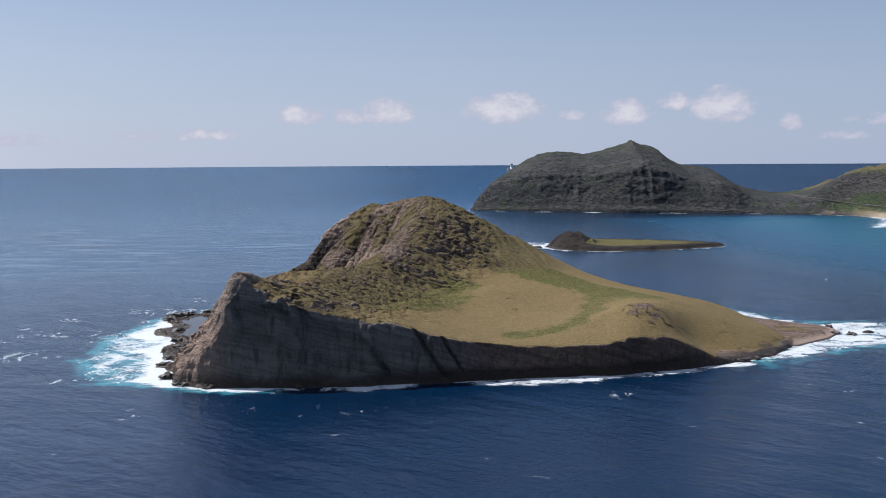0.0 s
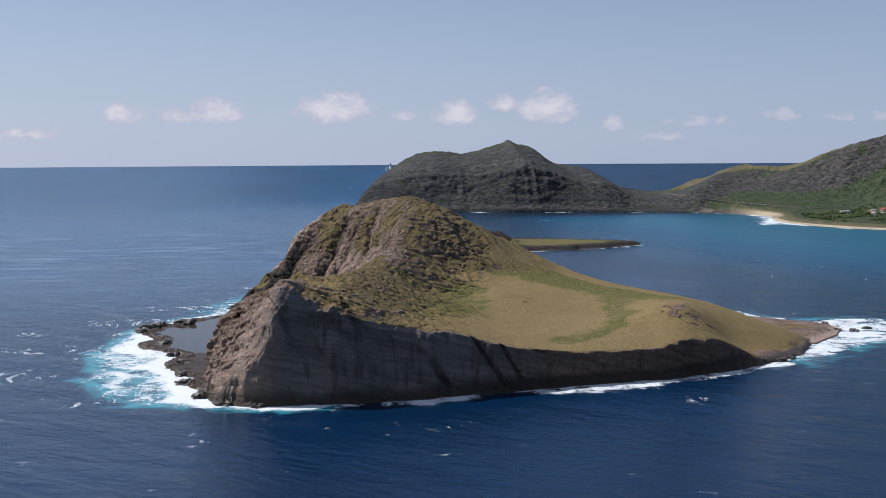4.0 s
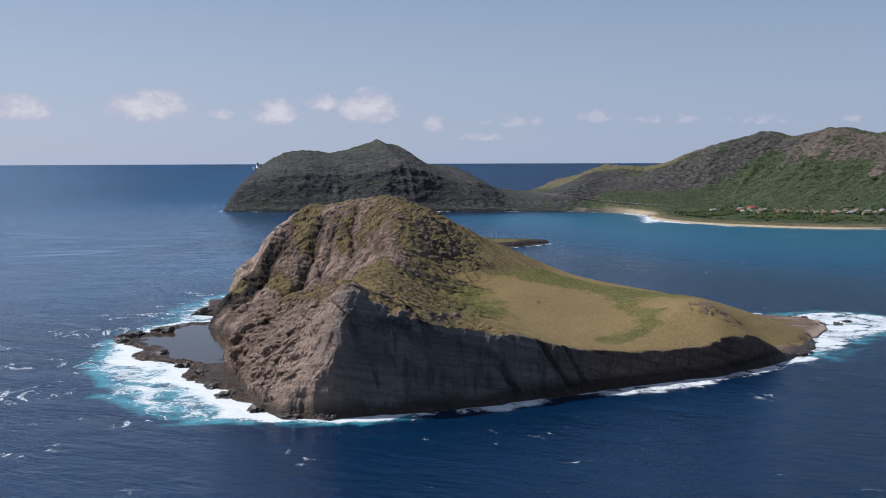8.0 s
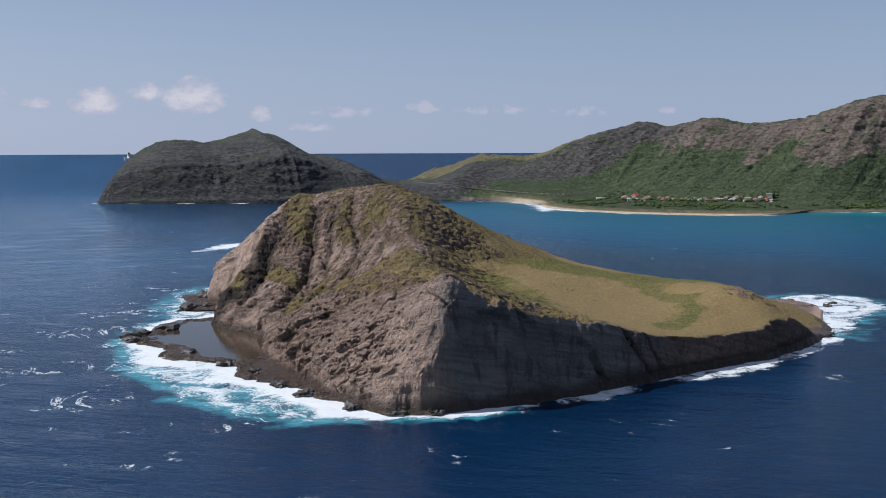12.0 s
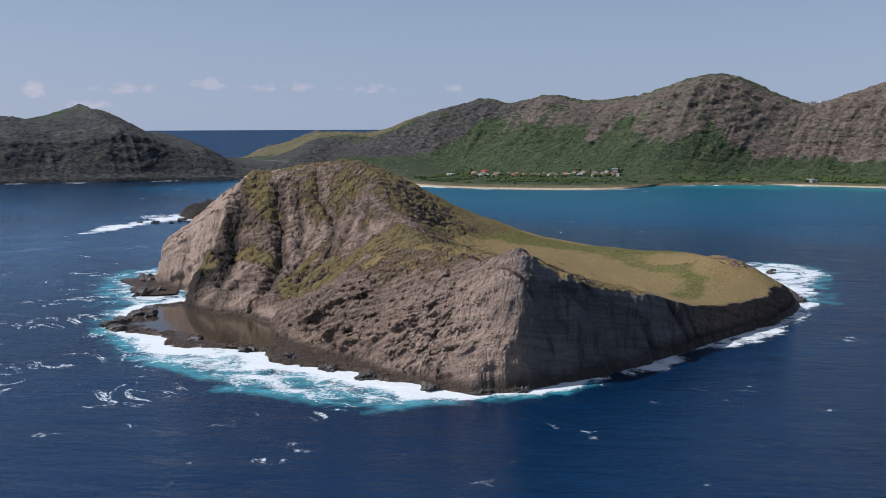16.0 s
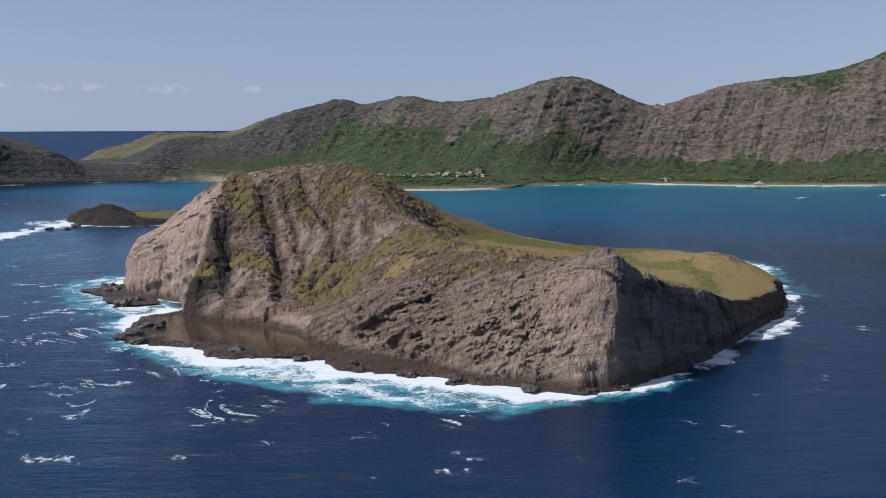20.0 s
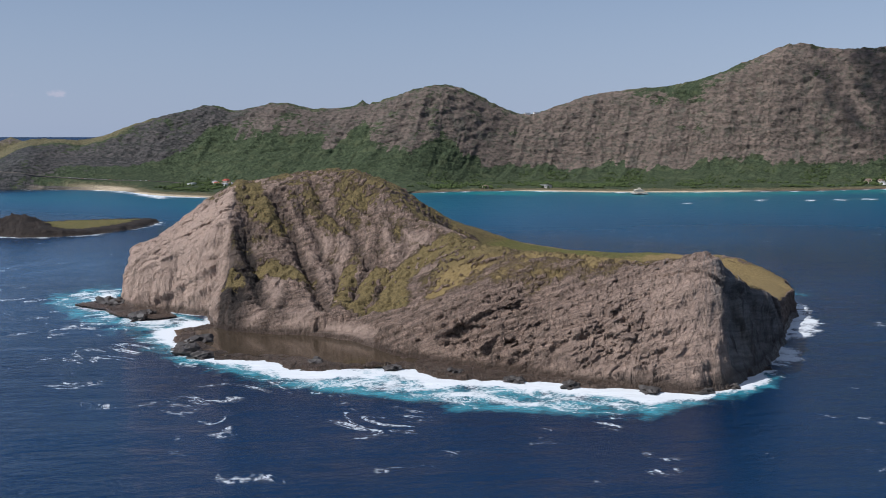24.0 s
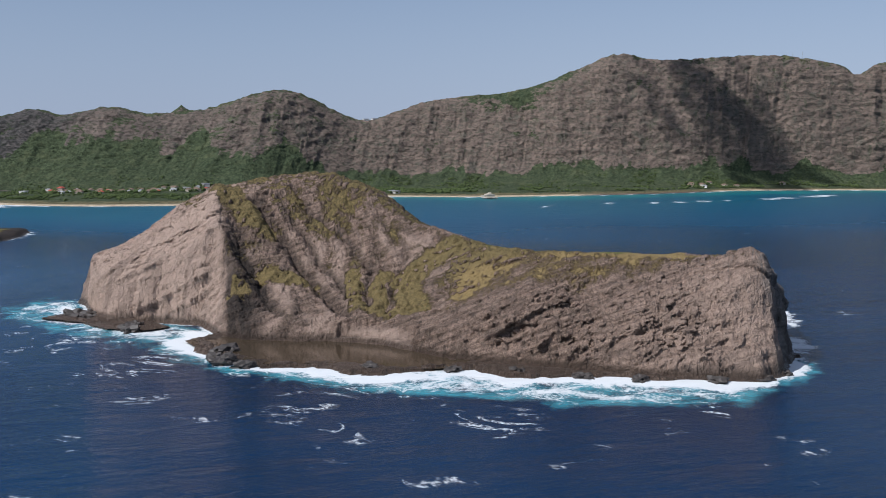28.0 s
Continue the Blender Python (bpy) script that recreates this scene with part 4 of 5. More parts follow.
    veg = g * (smooth(0.02, 0.05, vv) * smooth(lim + 0.05, lim - 0.04, vv) * 1.15 + smooth(0.95, 1.0, vv) * 0.28) + (1 - g) * (0.26 + 0.24 * smooth(0.5, 1.0, vv) + 0.6 * smooth(0.03, 0.06, vv) * smooth(0.14, 0.08, vv) * smooth(1230, 1330, cx)) + 0.24 * patch
    veg = veg + g * smooth(0.6, 0.75, vv) * (0.17 * smooth(1900, 2300, cy) + 0.09 + 0.25 * np.clip(fbm(x / 45, y / 45, z / 18, 3, 65) * 2, 0, 1))
    lookout = np.exp(-(((cx - 2430) / 90) ** 2 + ((cy - 1690) / 130) ** 2)) * smooth(0.84, 0.93, vv)
    veg = veg + 0.7 * lookout
    knob = smooth(1030, 1120, cx) * smooth(1480, 1380, cx) * smooth(0.80, 0.9, vv + 0.05 * patch + 0.22 * smooth(1280, 1200, cx))
    veg = np.where(back > 0.0, 0.65, veg) + 0.7 * knob
    dry = 0.7 * knob + smooth(0.9, 1.0, vv) * 0.35 + smooth(0.22, 0.05, vv) * g * 0.75
    beach = smooth(0.0, 0.35, np.sin(al / 160 + 0.4) + 0.55)
    sand = g * smooth(0.052, 0.022, vv) * np.clip(beach + smooth(1850, 1900, al) * 0, 0, 1)
    near_beach = np.exp(-(((sx - 1075) / 60) ** 2 + ((sy - 2630) / 90) ** 2))
    sand = np.maximum(sand, near_beach * smooth(0.09, 0.05, vv))
    z = np.where(vv < 0.004, -2.0, z)
    return sheet("mainland", x, y, z, MAINLAND, {"veg": veg, "dry": dry, "sand": sand, "basalt": np.maximum((1 - g) * 0.9, 0.55 * smooth(2560, 2760, cy) + 0.22 * smooth(2000, 2400, cy)) * smooth(1.25, 1.0, vv)})


tagged(build_mainland(), "dark volcanic headland and ridge with green lower slopes", "coast", kind="structure")


def build_mound(name, cx, cy, top, rx, ry, turn, seed, dryness):
    """A grassy hill behind the ridge."""
    a, r = np.meshgrid(np.linspace(0, 2 * math.pi, 120), np.linspace(0, 1, 40))
    px, py = rx * r * np.cos(a), ry * r * np.sin(a)
    c, s = math.cos(radians(turn)), math.sin(radians(turn))
    x, y = cx + px * c - py * s, cy + px * s + py * c
    z = top * (1 - r ** 0.95) + top * 0.14 * ridged(x / 120, y / 120, x * 0, 4, seed) * smooth(0, 0.25, r) * smooth(1, 0.8, r) - 2 * r
    n = fbm(x / 60, y / 60, x * 0, 4, seed + 3)
    return sheet(name, x, y, z, MAINLAND, {"veg": 0.62 + 0.35 * n, "dry": dryness + 0.3 * n, "sand": 0 * n, "basalt": 0.3 + 0 * n})


tagged(build_mound("hill", 1405, 3440, 126, 340, 330, 20, 71, 0.8), "rounded grassy hill behind the coastal ridge", "hill")
tagged(build_mound("hill", 2820, 3150, 272, 330, 300, -40, 73, 0.2), "blue-green distant hill beyond the ridge", "hill")

# ---- low islet ----
ISLET = [(188, 1850), (196, 1800), (222, 1770), (270, 1752), (340, 1764), (410, 1790), (480, 1832), (490, 1850), (440, 1900), (380, 1935), (300, 1960), (235, 1965), (205, 1920)]


def build_islet():
    x, y = np.meshgrid(np.arange(165, 520, 2.5), np.arange(1725, 1995, 2.5))
    wob = 7 * fbm(x / 25, y / 25, x * 0, 4, 81)
    d = outline_distance(ISLET, x, y) + wob
    z = np.minimum(d * 0.7, 5 + 2.0 * smooth(0, 40, d)) + 1.4 * fbm(x / 9, y / 9, x * 0, 4, 82)
    knob = np.exp(-(((x - 232) / 30) ** 2 + ((y - 1860) / 62) ** 2))
    z = z + knob * 17 * smooth(0, 9, d) * (0.9 + 0.75 * ridged(x / 18, y / 18, x * 0, 4, 83)) + smooth(26, 8, d) * smooth(0, 5, d) * 2.0 * ridged(x / 12, y / 12, x * 0, 3, 85)
    z = np.where(d < 0, d * 0.4, z)
    gx, gy = np.gradient(z, 2.5)
    slope = np.hypot(gx, gy)
    veg = smooth(20, 34, d) * (1 - smooth(0.35, 0.7, slope)) * (1 - smooth(0.25, 0.5, knob)) + 0.3 * fbm(x / 20, y / 20, x * 0, 3, 84)
    one = np.ones_like(x)
    return sheet("islet", x, y, z, ISLAND, {"veg": veg, "green": 0.75 * one, "scrub": 0.5 * one, "pale": 0 * one, "dark": 1.0 * one, "wet": 0.7 * smooth(4, 1.5, z)}, z > -2)


tagged(build_islet(), "low black lava islet with a grassy top", "island")

# ---- the sea: one sheet to the horizon ----
def axis(lo, hi, fine_lo, fine_hi, step):
    core = np.arange(fine_lo, fine_hi, step)
    up, down, s = [core[-1]], [core[0]], step
    while up[-1] < hi:
        s = min(s * 1.06, 60)
        up.append(up[-1] + s)
    s = step
    while down[-1] > lo:
        s = min(s * 1.06, 60)
        down.append(down[-1] - s)
    return np.r_[down[:0:-1], core, up[1:]]


EAST_SURF = [(-50, 1342), (-132, 1326), (-172, 1262), (-196, 1195), (-214, 1130), (-258, 1055), (-274, 999), (-284, 947), (-280, 881), (-272, 826), (-262, 785), (-232, 735),
             (-180, 704), (-100, 698), (-90, 722), (-160, 760), (-180, 900), (-170, 1050), (-140, 1140), (-130, 1200), (-90, 1280)]
WEST_SURF = [(246, 1164), (262, 1160), (300, 1050), (340, 985), (400, 985), (432, 945), (395, 880), (320, 842), (236, 783), (230, 800), (280, 870), (300, 930), (285, 1040)]
ISLET_SURF = [(-50, 1705), (-40, 1722), (20, 1728), (90, 1795), (170, 1850), (225, 1850), (215, 1900), (180, 1895), (110, 1850), (34, 1805), (-5, 1750)]
BEACH_SURF = [(1060, 2650), (1040, 2560), (962, 2420), (915, 2294), (950, 2280), (1005, 2400), (1055, 2500), (1085, 2600)]
NORTH_SURF = [[(-75, 707), (-40, 704), (-10, 714), (-8, 734), (-75, 730)], [(18, 718), (60, 720), (120, 730), (180, 752), (238, 784), (228, 806), (170, 775), (120, 757), (70, 748), (20, 738)]]
SEA_MID, SEA_R = (-410, 340), 4420
def sea_height(x, y):
    """The last stretch climbs to the true horizon's height, which lies beyond the reach of the lens."""
    r = np.hypot(x - SEA_MID[0], y - SEA_MID[1])
    az = np.degrees(np.arctan2(x - SEA_MID[0], y - SEA_MID[1]))
    start = 2300 + 1100 * smooth(-4, 8, az) * smooth(150, 120, az)
    t = np.clip((r - start) / (SEA_R - start), 0, 1)
    return 121.0 * t ** 2.2


def build_sea():
    gx, gy = axis(-SEA_R + SEA_MID[0], SEA_R + SEA_MID[0], -420, 440, 3.2), axis(-SEA_R + SEA_MID[1], SEA_R + SEA_MID[1], 600, 1380, 3.2)
    x, y = np.meshgrid(gx, gy)
    r = np.hypot(x - SEA_MID[0], y - SEA_MID[1])
    # pull the outside in to a round rim
    f = np.where(r > SEA_R, SEA_R / np.maximum(r, 1), 1)
    x, y = SEA_MID[0] + (x - SEA_MID[0]) * f, SEA_MID[1] + (y - SEA_MID[1]) * f
    z = sea_height(x, y) + 0.35 * fbm(x / 17 + y / 40, y / 30, x * 0, 2, 91) * smooth(640, 460, np.hypot(x - 10, y - 990))
    near = np.hypot(x, y - 1000) < 900
    d = np.full(x.shape, -2000.0)
    d[near] = np.maximum(outline_distance(FOOT, x[near], y[near]), outline_distance(BENCH, x[near], y[near]))
    out = -d
    rag = 12 * fbm(x / 34, y / 34, x * 0, 4, 97)
    foam = np.clip(1.1 - out / np.maximum(7 + 5 * fbm(x / 40, y / 40, x * 0, 3, 92), 3), 0, 1) * 0.8 * smooth(-14, -5, out)
    east_surf = np.full(x.shape, -999.0)
    east_surf[near] = outline_distance(EAST_SURF, x[near], y[near])
    foam = np.maximum(foam, np.where(out > -8, smooth(-12, 24, east_surf + rag) * (0.56 + 0.55 * smooth(24, 4, out) + 0.10 * fbm(x / 45, y / 45, x * 0, 2, 98)), 0))
    near_wave = np.full(x.shape, -999.0)
    for wave in NORTH_SURF:
        near_wave[near] = np.maximum(near_wave[near], outline_distance(wave, x[near], y[near]))
    west_surf = np.full(x.shape, -999.0)
    west_surf[near] = outline_distance(WEST_SURF, x[near], y[near])
    foam = np.maximum(foam, smooth(-8, 16, west_surf + rag * 0.8) * 0.66)
    foam = np.maximum(foam, smooth(-6, 8, near_wave + rag * 0.9) * 0.7)
    spit = west_surf
    milk = smooth(-22, 10, east_surf + rag) * smooth(-8, -2, out) * 0.8 + smooth(-40, 5, spit) * 0.6
    caps = smooth(210, 50, out) * smooth(-90, -190, x) * smooth(700, 790, y) + 0.12 * smooth(900, 500, np.hypot(x + 150, y - 1000))
    isl = np.full(x.shape, -2000.0)
    b = np.hypot(x - 330, y - 1850) < 500
    isl[b] = outline_distance(ISLET, x[b], y[b])
    io = -isl + 8 * fbm(x / 30, y / 30, x * 0, 3, 93)
    foam = np.maximum(foam, np.clip(1.1 - io / (9 + 75 * smooth(230, 150, x) * smooth(1800, 1850, y)), 0, 1) * 0.8)
    reef = np.full(x.shape, -999.0)
    reef[b] = outline_distance(ISLET_SURF, x[b], y[b])
    foam = np.maximum(foam, smooth(-8, 10, reef + rag * 0.5) * 0.95)
    # mainland shore
    beach_surf = outline_distance(BEACH_SURF, x, y)
    foam = np.maximum(foam, smooth(-10, 14, beach_surf + rag) * 0.75)
    far = (x > -100) & (x < 3200) & (y < 3400)
    m = np.full(x.shape, 5000.0)
    line = SHORE[::12]
    m[far] = line_distance(line, x[far], y[far])
    green = smooth(1050, 1500, x) * smooth(2300, 2000, y)
    foam = np.maximum(foam, np.clip(1.05 - (m + 10 * fbm(x / 60, y / 60, x * 0, 3, 94)) / (16 + 24 * np.exp(-(((x - 1010) / 90) ** 2 + ((y - 2500) / 120) ** 2))), 0, 1) * 0.8)
    shallow = smooth(420, 60, m + 120 * fbm(x / 260, y / 260, x * 0, 3, 95)) * np.maximum(green, 0.35 * smooth(900, 1000, x) * smooth(2800, 2700, y))
    shallow = np.maximum(shallow, 0.5 * smooth(60, 0, np.hypot(x - 1040, y - 2620) - 80))
    bay = smooth(1900, 250, m + 160 * fbm(x / 300, y / 300, x * 0, 3, 96)) * smooth(100, 800, x) * smooth(2950, 2600, y)
    shallow = np.maximum(shallow, 0.62 * bay)
    # reef breaks
    for ax, ay, bx, by, w in ((1560, 1180, 1640, 1230, 9), (1700, 1080, 1860, 960, 16), (1640, 1130, 1690, 1100, 10), (1930, 900, 2020, 850, 34), (2110, 810, 2220, 750, 38), (1420, 1300, 1450, 1310, 7)):
        l = line_distance([(ax, ay), (bx, by)], x, y)
        foam = np.maximum(foam, smooth(w * 1.4, 2, l + 0.8 * rag) * 0.66)
        shallow = np.maximum(shallow, smooth(110, 10, l) * 0.5)
    # the far water shades nearly as level as it lies
    lean = 0.3 - 0.24 * smooth(500, -100, x - (y - 1500) * 0.08)
    up = grid_normals(x, y, z) * lean[..., None]
    up[..., 2] += 1 - lean
    return sheet("sea", x, y, z, SEA, normals=up / np.linalg.norm(up, axis=-1, keepdims=True), attrs={"foam": foam, "milk": milk, "caps": caps, "shallow": shallow, "calm_glare": smooth(250, 1200, np.hypot(x + 200, y - 600)) * smooth(500, -100, x - (y - 1500) * 0.08)})


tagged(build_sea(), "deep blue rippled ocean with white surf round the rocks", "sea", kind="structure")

# ---- small tools for things ----
def box(bm, x0, x1, y0, y1, z0, z1):
    v = [bm.verts.new(c) for c in ((x0, y0, z0), (x1, y0, z0), (x1, y1, z0), (x0, y1, z0), (x0, y0, z1), (x1, y0, z1), (x1, y1, z1), (x0, y1, z1))]
    for f in ((0, 3, 2, 1), (4, 5, 6, 7), (0, 1, 5, 4), (1, 2, 6, 5), (2, 3, 7, 6), (3, 0, 4, 7)):
        bm.faces.new([v[i] for i in f])


def lathe(bm, profile, n=20, cx=0.0, cy=0.0):
    """A turned solid from (radius, height) pairs."""
    rings = [[bm.verts.new((cx + r * math.cos(2 * math.pi * i / n), cy + r * math.sin(2 * math.pi * i / n), z)) for i in range(n)] for r, z in profile]
    for a, b in zip(rings[:-1], rings[1:]):
        for i in range(n):
            bm.faces.new((a[i], a[(i + 1) % n], b[(i + 1) % n], b[i]))
    bm.faces.new(rings[0][::-1])
    bm.faces.new(rings[-1])


def part(name, bm, mat, parent, label="", smooth_it=False):
    """One mesh under a thing."""
    me = bpy.data.meshes.new(name)
    bmesh.ops.recalc_face_normals(bm, faces=bm.faces)
    bm.to_mesh(me)
    bm.free()
    me.materials.append(mat)
    if smooth_it:
        me.polygons.foreach_set("use_smooth", np.ones(len(me.polygons), bool))
    ob = new(name, me)
    ob.parent = parent
    if label:
        tagged(ob, label)
    return ob


def flat_poly(name, outline, z, mat):
    """A level sheet of water."""
    bm = bmesh.new()
    bm.faces.new([bm.verts.new((px * PLAN, py * PLAN, z * PLAN)) for px, py in resample(outline + outline[:1], 60)[:-1, :2]])
    bmesh.ops.triangulate(bm, faces=bm.faces)
    return part(name, bm, mat, None)


tagged(flat_poly("tide_pool", [(-196, 1108), (-166, 1096), (-152, 1040), (-150, 990), (-166, 922), (-200, 902), (-226, 930), (-228, 985), (-244, 1014), (-224, 1070)], 1.55, POOL_WATER),
       "still dark brown tide pool on the rock shelf", "pool", kind="structure")

WHITE = plain("white_paint", (0.78, 0.77, 0.74), 0.6, vary=0.08)
CREAM = plain("cream_wall", (0.47, 0.42, 0.34), 0.8, vary=0.12)
GREY_WALL = plain("grey_wall", (0.40, 0.39, 0.37), 0.8, vary=0.15)
RED_ROOF = plain("red_roof", (0.38, 0.075, 0.045), 0.7, vary=0.2)
GREY_ROOF = plain("grey_roof", (0.30, 0.30, 0.31), 0.6, vary=0.2)
BROWN_ROOF = plain("brown_roof", (0.16, 0.11, 0.08), 0.8, vary=0.25)
PALE_ROOF = plain("pale_roof", (0.60, 0.60, 0.60), 0.5, vary=0.12)
DARK_GLASS = plain("window_dark", (0.03, 0.035, 0.04), 0.15, vary=0.2)
CONCRETE = plain("concrete", (0.46, 0.43, 0.39), 0.9, vary=0.2, scale=0.2)
ASPHALT = plain("asphalt", (0.07, 0.068, 0.066), 0.9, vary=0.2, scale=0.3)
STEEL = plain("galvanised_steel", (0.35, 0.36, 0.37), 0.5, 0.6, vary=0.15)
STONE_WALL = plain("stone_wall", (0.12, 0.105, 0.09), 0.9, vary=0.3, scale=0.1)
LAVA = plain("wet_lava", (0.055, 0.047, 0.042), 0.6, vary=0.5, scale=0.6)
TUFF_BLOCK = plain("tuff_block", (0.15, 0.12, 0.095), 0.9, vary=0.5, scale=0.5)


def leaf_material():
    m, n, s, pos = material("foliage")
    rnd = n.add("ShaderNodeNewGeometry").outputs["Random Per Island"]
    a = n.mix(rnd, (0.030, 0.050, 0.018), (0.070, 0.100, 0.036))
    n.put(s.inputs["Base Color"], n.mix(n.ramp(n.noise(pos, 0.5, 4), 0.35, 0.7, 0, 0.6), a, (0.09, 0.11, 0.03)))
    s.inputs["Roughness"].default_value, s.inputs["Specular IOR Level"].default_value = 0.85, 0.2
    return m


LEAF = leaf_material()
BARK = plain("bark", (0.14, 0.10, 0.07), 0.9)


def land_height(px, py):
    """Height of the coastal plain at a plan point, by its nearest column and its share of the way to the crest."""
    w = CREST[:, :2] - SHORE
    wl = np.linalg.norm(w, axis=1)
    rel = np.array((px, py)) - SHORE
    along = (rel * w).sum(1) / wl ** 2
    off = np.abs(rel[:, 0] * w[:, 1] - rel[:, 1] * w[:, 0]) / wl + np.where((along < -0.1) | (along > 1), 1e4, 0)
    i = int(np.argmin(off))
    return float(ridge_point(i / (N_COL - 1), min(max(along[i], 0), 1))[2]), i / (N_COL - 1), float(along[i])


# ---- lighthouse on the headland ----
def build_lighthouse(px, py, pz):
    e = new("lighthouse")
    e.location = (px * PLAN, py * PLAN, pz * PLAN)
    bm = bmesh.new()
    lathe(bm, [(5.2, -6), (5.2, 1.0), (4.6, 1.2), (4.0, 9.5), (4.4, 9.8), (4.4, 10.4)], 24)
    part("tower", bm, WHITE, e, "white painted masonry tower", True)
    bm = bmesh.new()
    for i in range(16):
        a = 2 * math.pi * i / 16
        box(bm, 4.2 * math.cos(a) - 0.06, 4.2 * math.cos(a) + 0.06, 4.2 * math.sin(a) - 0.06, 4.2 * math.sin(a) + 0.06, 10.4, 11.5)
    lathe(bm, [(4.15, 11.45), (4.3, 11.45), (4.3, 11.6), (4.15, 11.6)], 24)
    part("gallery_rail", bm, STEEL, e)
    bm = bmesh.new()
    lathe(bm, [(2.6, 10.4), (2.6, 13.4)], 16)
    part("lantern", bm, DARK_GLASS, e)
    bm = bmesh.new()
    lathe(bm, [(3.0, 13.4), (2.4, 14.6), (0.8, 15.6), (0.25, 16.6)], 16)
    part("roof", bm, RED_ROOF, e, "red conical lantern roof", True)
    bm = bmesh.new()
    box(bm, -13, -6, -3, 3, -6, 3.2)
    part("keeper_house", bm, WHITE, e)
    return e


tagged(build_lighthouse(243, 3478, 117), "small white lighthouse with a red roof on the cliff", "lighthouse")


# ---- houses of the shore settlement ----
def build_house(w, d, h, roof, wall, flat=False):
    e = new("house")
    bm = bmesh.new()
    box(bm, -w / 2, w / 2, -d / 2, d / 2, -3.0, h)
    part("wall", bm, wall, e)
    bm = bmesh.new()
    o = 0.7
    if flat:
        box(bm, -w / 2 - o, w / 2 + o, -d / 2 - o, d / 2 + o, h, h + 0.6)
    else:
        r = [bm.verts.new(c) for c in ((-w / 2 - o, -d / 2 - o, h), (w / 2 + o, -d / 2 - o, h), (w / 2 + o, d / 2 + o, h), (-w / 2 - o, d / 2 + o, h),
                                       (-w / 2 + d * 0.3, 0, h + d * 0.3), (w / 2 - d * 0.3, 0, h + d * 0.3))]
        for f in ((0, 1, 5, 4), (1, 2, 5), (2, 3, 4, 5), (3, 0, 4), (3, 2, 1, 0)):
            bm.faces.new([r[i] for i in f])
    part("roof", bm, roof, e)
    n = max(2, int(w / 4))
    for side in (-1, 1):
        for i in range(n):
            bm = bmesh.new()
            cx = -w / 2 + (i + 0.5) * w / n
            box(bm, cx - 0.8, cx + 0.8, side * d / 2 - 0.08, side * d / 2 + 0.08, h * 0.35, h * 0.8)
            part("window", bm, DARK_GLASS, e)
    bm = bmesh.new()
    box(bm, w / 2 - 0.06, w / 2 + 0.1, -0.5, 0.5, 0, 2.1)
    part("door", bm, BROWN_ROOF, e)
    return e


HOUSE_KINDS = [build_house(12, 9, 3.4, RED_ROOF, CREAM), build_house(15, 10, 3.6, BROWN_ROOF, CREAM), build_house(13, 9, 3.2, GREY_ROOF, WHITE),
               build_house(22, 12, 4.2, PALE_ROOF, WHITE, True), build_house(34, 14, 5.0, GREY_ROOF, GREY_WALL, True), build_house(24, 13, 5.5, RED_ROOF, CREAM)]
HOUSE_LABELS = ["small cream house with a red hipped roof", "low cream house with a dark brown roof", "small white house with a grey roof",
                "white flat-roofed building near the shore", "long grey flat-roofed building near the shore", "large cream house with a bright red roof"]
rng = random.Random(5)
placed = []


def put_house(kind, px, py, turn):
    h, _, _ = land_height(px, py)
    m = pose(px * PLAN, py * PLAN, (h + 1.0) * PLAN, 0, 0, turn)
    src = HOUSE_KINDS[kind]
    if src.get("label") is None:
        src.matrix_basis = m
        ob = src
    else:
        ob = copy_thing(src, m)
    tagged(ob, HOUSE_LABELS[kind], "house", "houses of the shore settlement")
    placed.append((px, py))
    return ob


put_house(5, 1318, 2478, 25)
for k, px, py, a in ((3, 1402, 2255, 30), (4, 1455, 2215, 40), (4, 1500, 2190, 42), (3, 1430, 2235, 35), (2, 1300, 2500, 10), (0, 1345, 2360, 60), (1, 1290, 2440, 20), (0, 1275, 2470, 0),
                     (2, 1330, 2440, 45), (1, 1360, 2330, 30), (3, 1240, 2520, 15), (1, 1640, 1905, 60), (4, 1745, 1790, 55)):
    put_house(k, px, py, a)
while len(placed) < 42:
    t = rng.random()
    w = rng.uniform(-26, 26)
    px, py = 1270 + 205 * t + w, 2450 - 300 * t + w * 0.4 + rng.uniform(-15, 15)
    if min(math.hypot(px - a, py - b) for a, b in placed) > 19:
        put_house(rng.choice((0, 1, 1, 2, 1, 1)), px, py, rng.uniform(0, 180))
TOWN = list(placed)
# a second scatter far along the bay
while len(placed) < 50:
    t = rng.random()
    px, py = 2300 + 260 * t + rng.uniform(-30, 30), 1180 - 330 * t + rng.uniform(-30, 30)
    if min(math.hypot(px - a, py - b) for a, b in placed) > 22:
        put_house(rng.choice((1, 2, 1)), px, py, rng.uniform(0, 180))


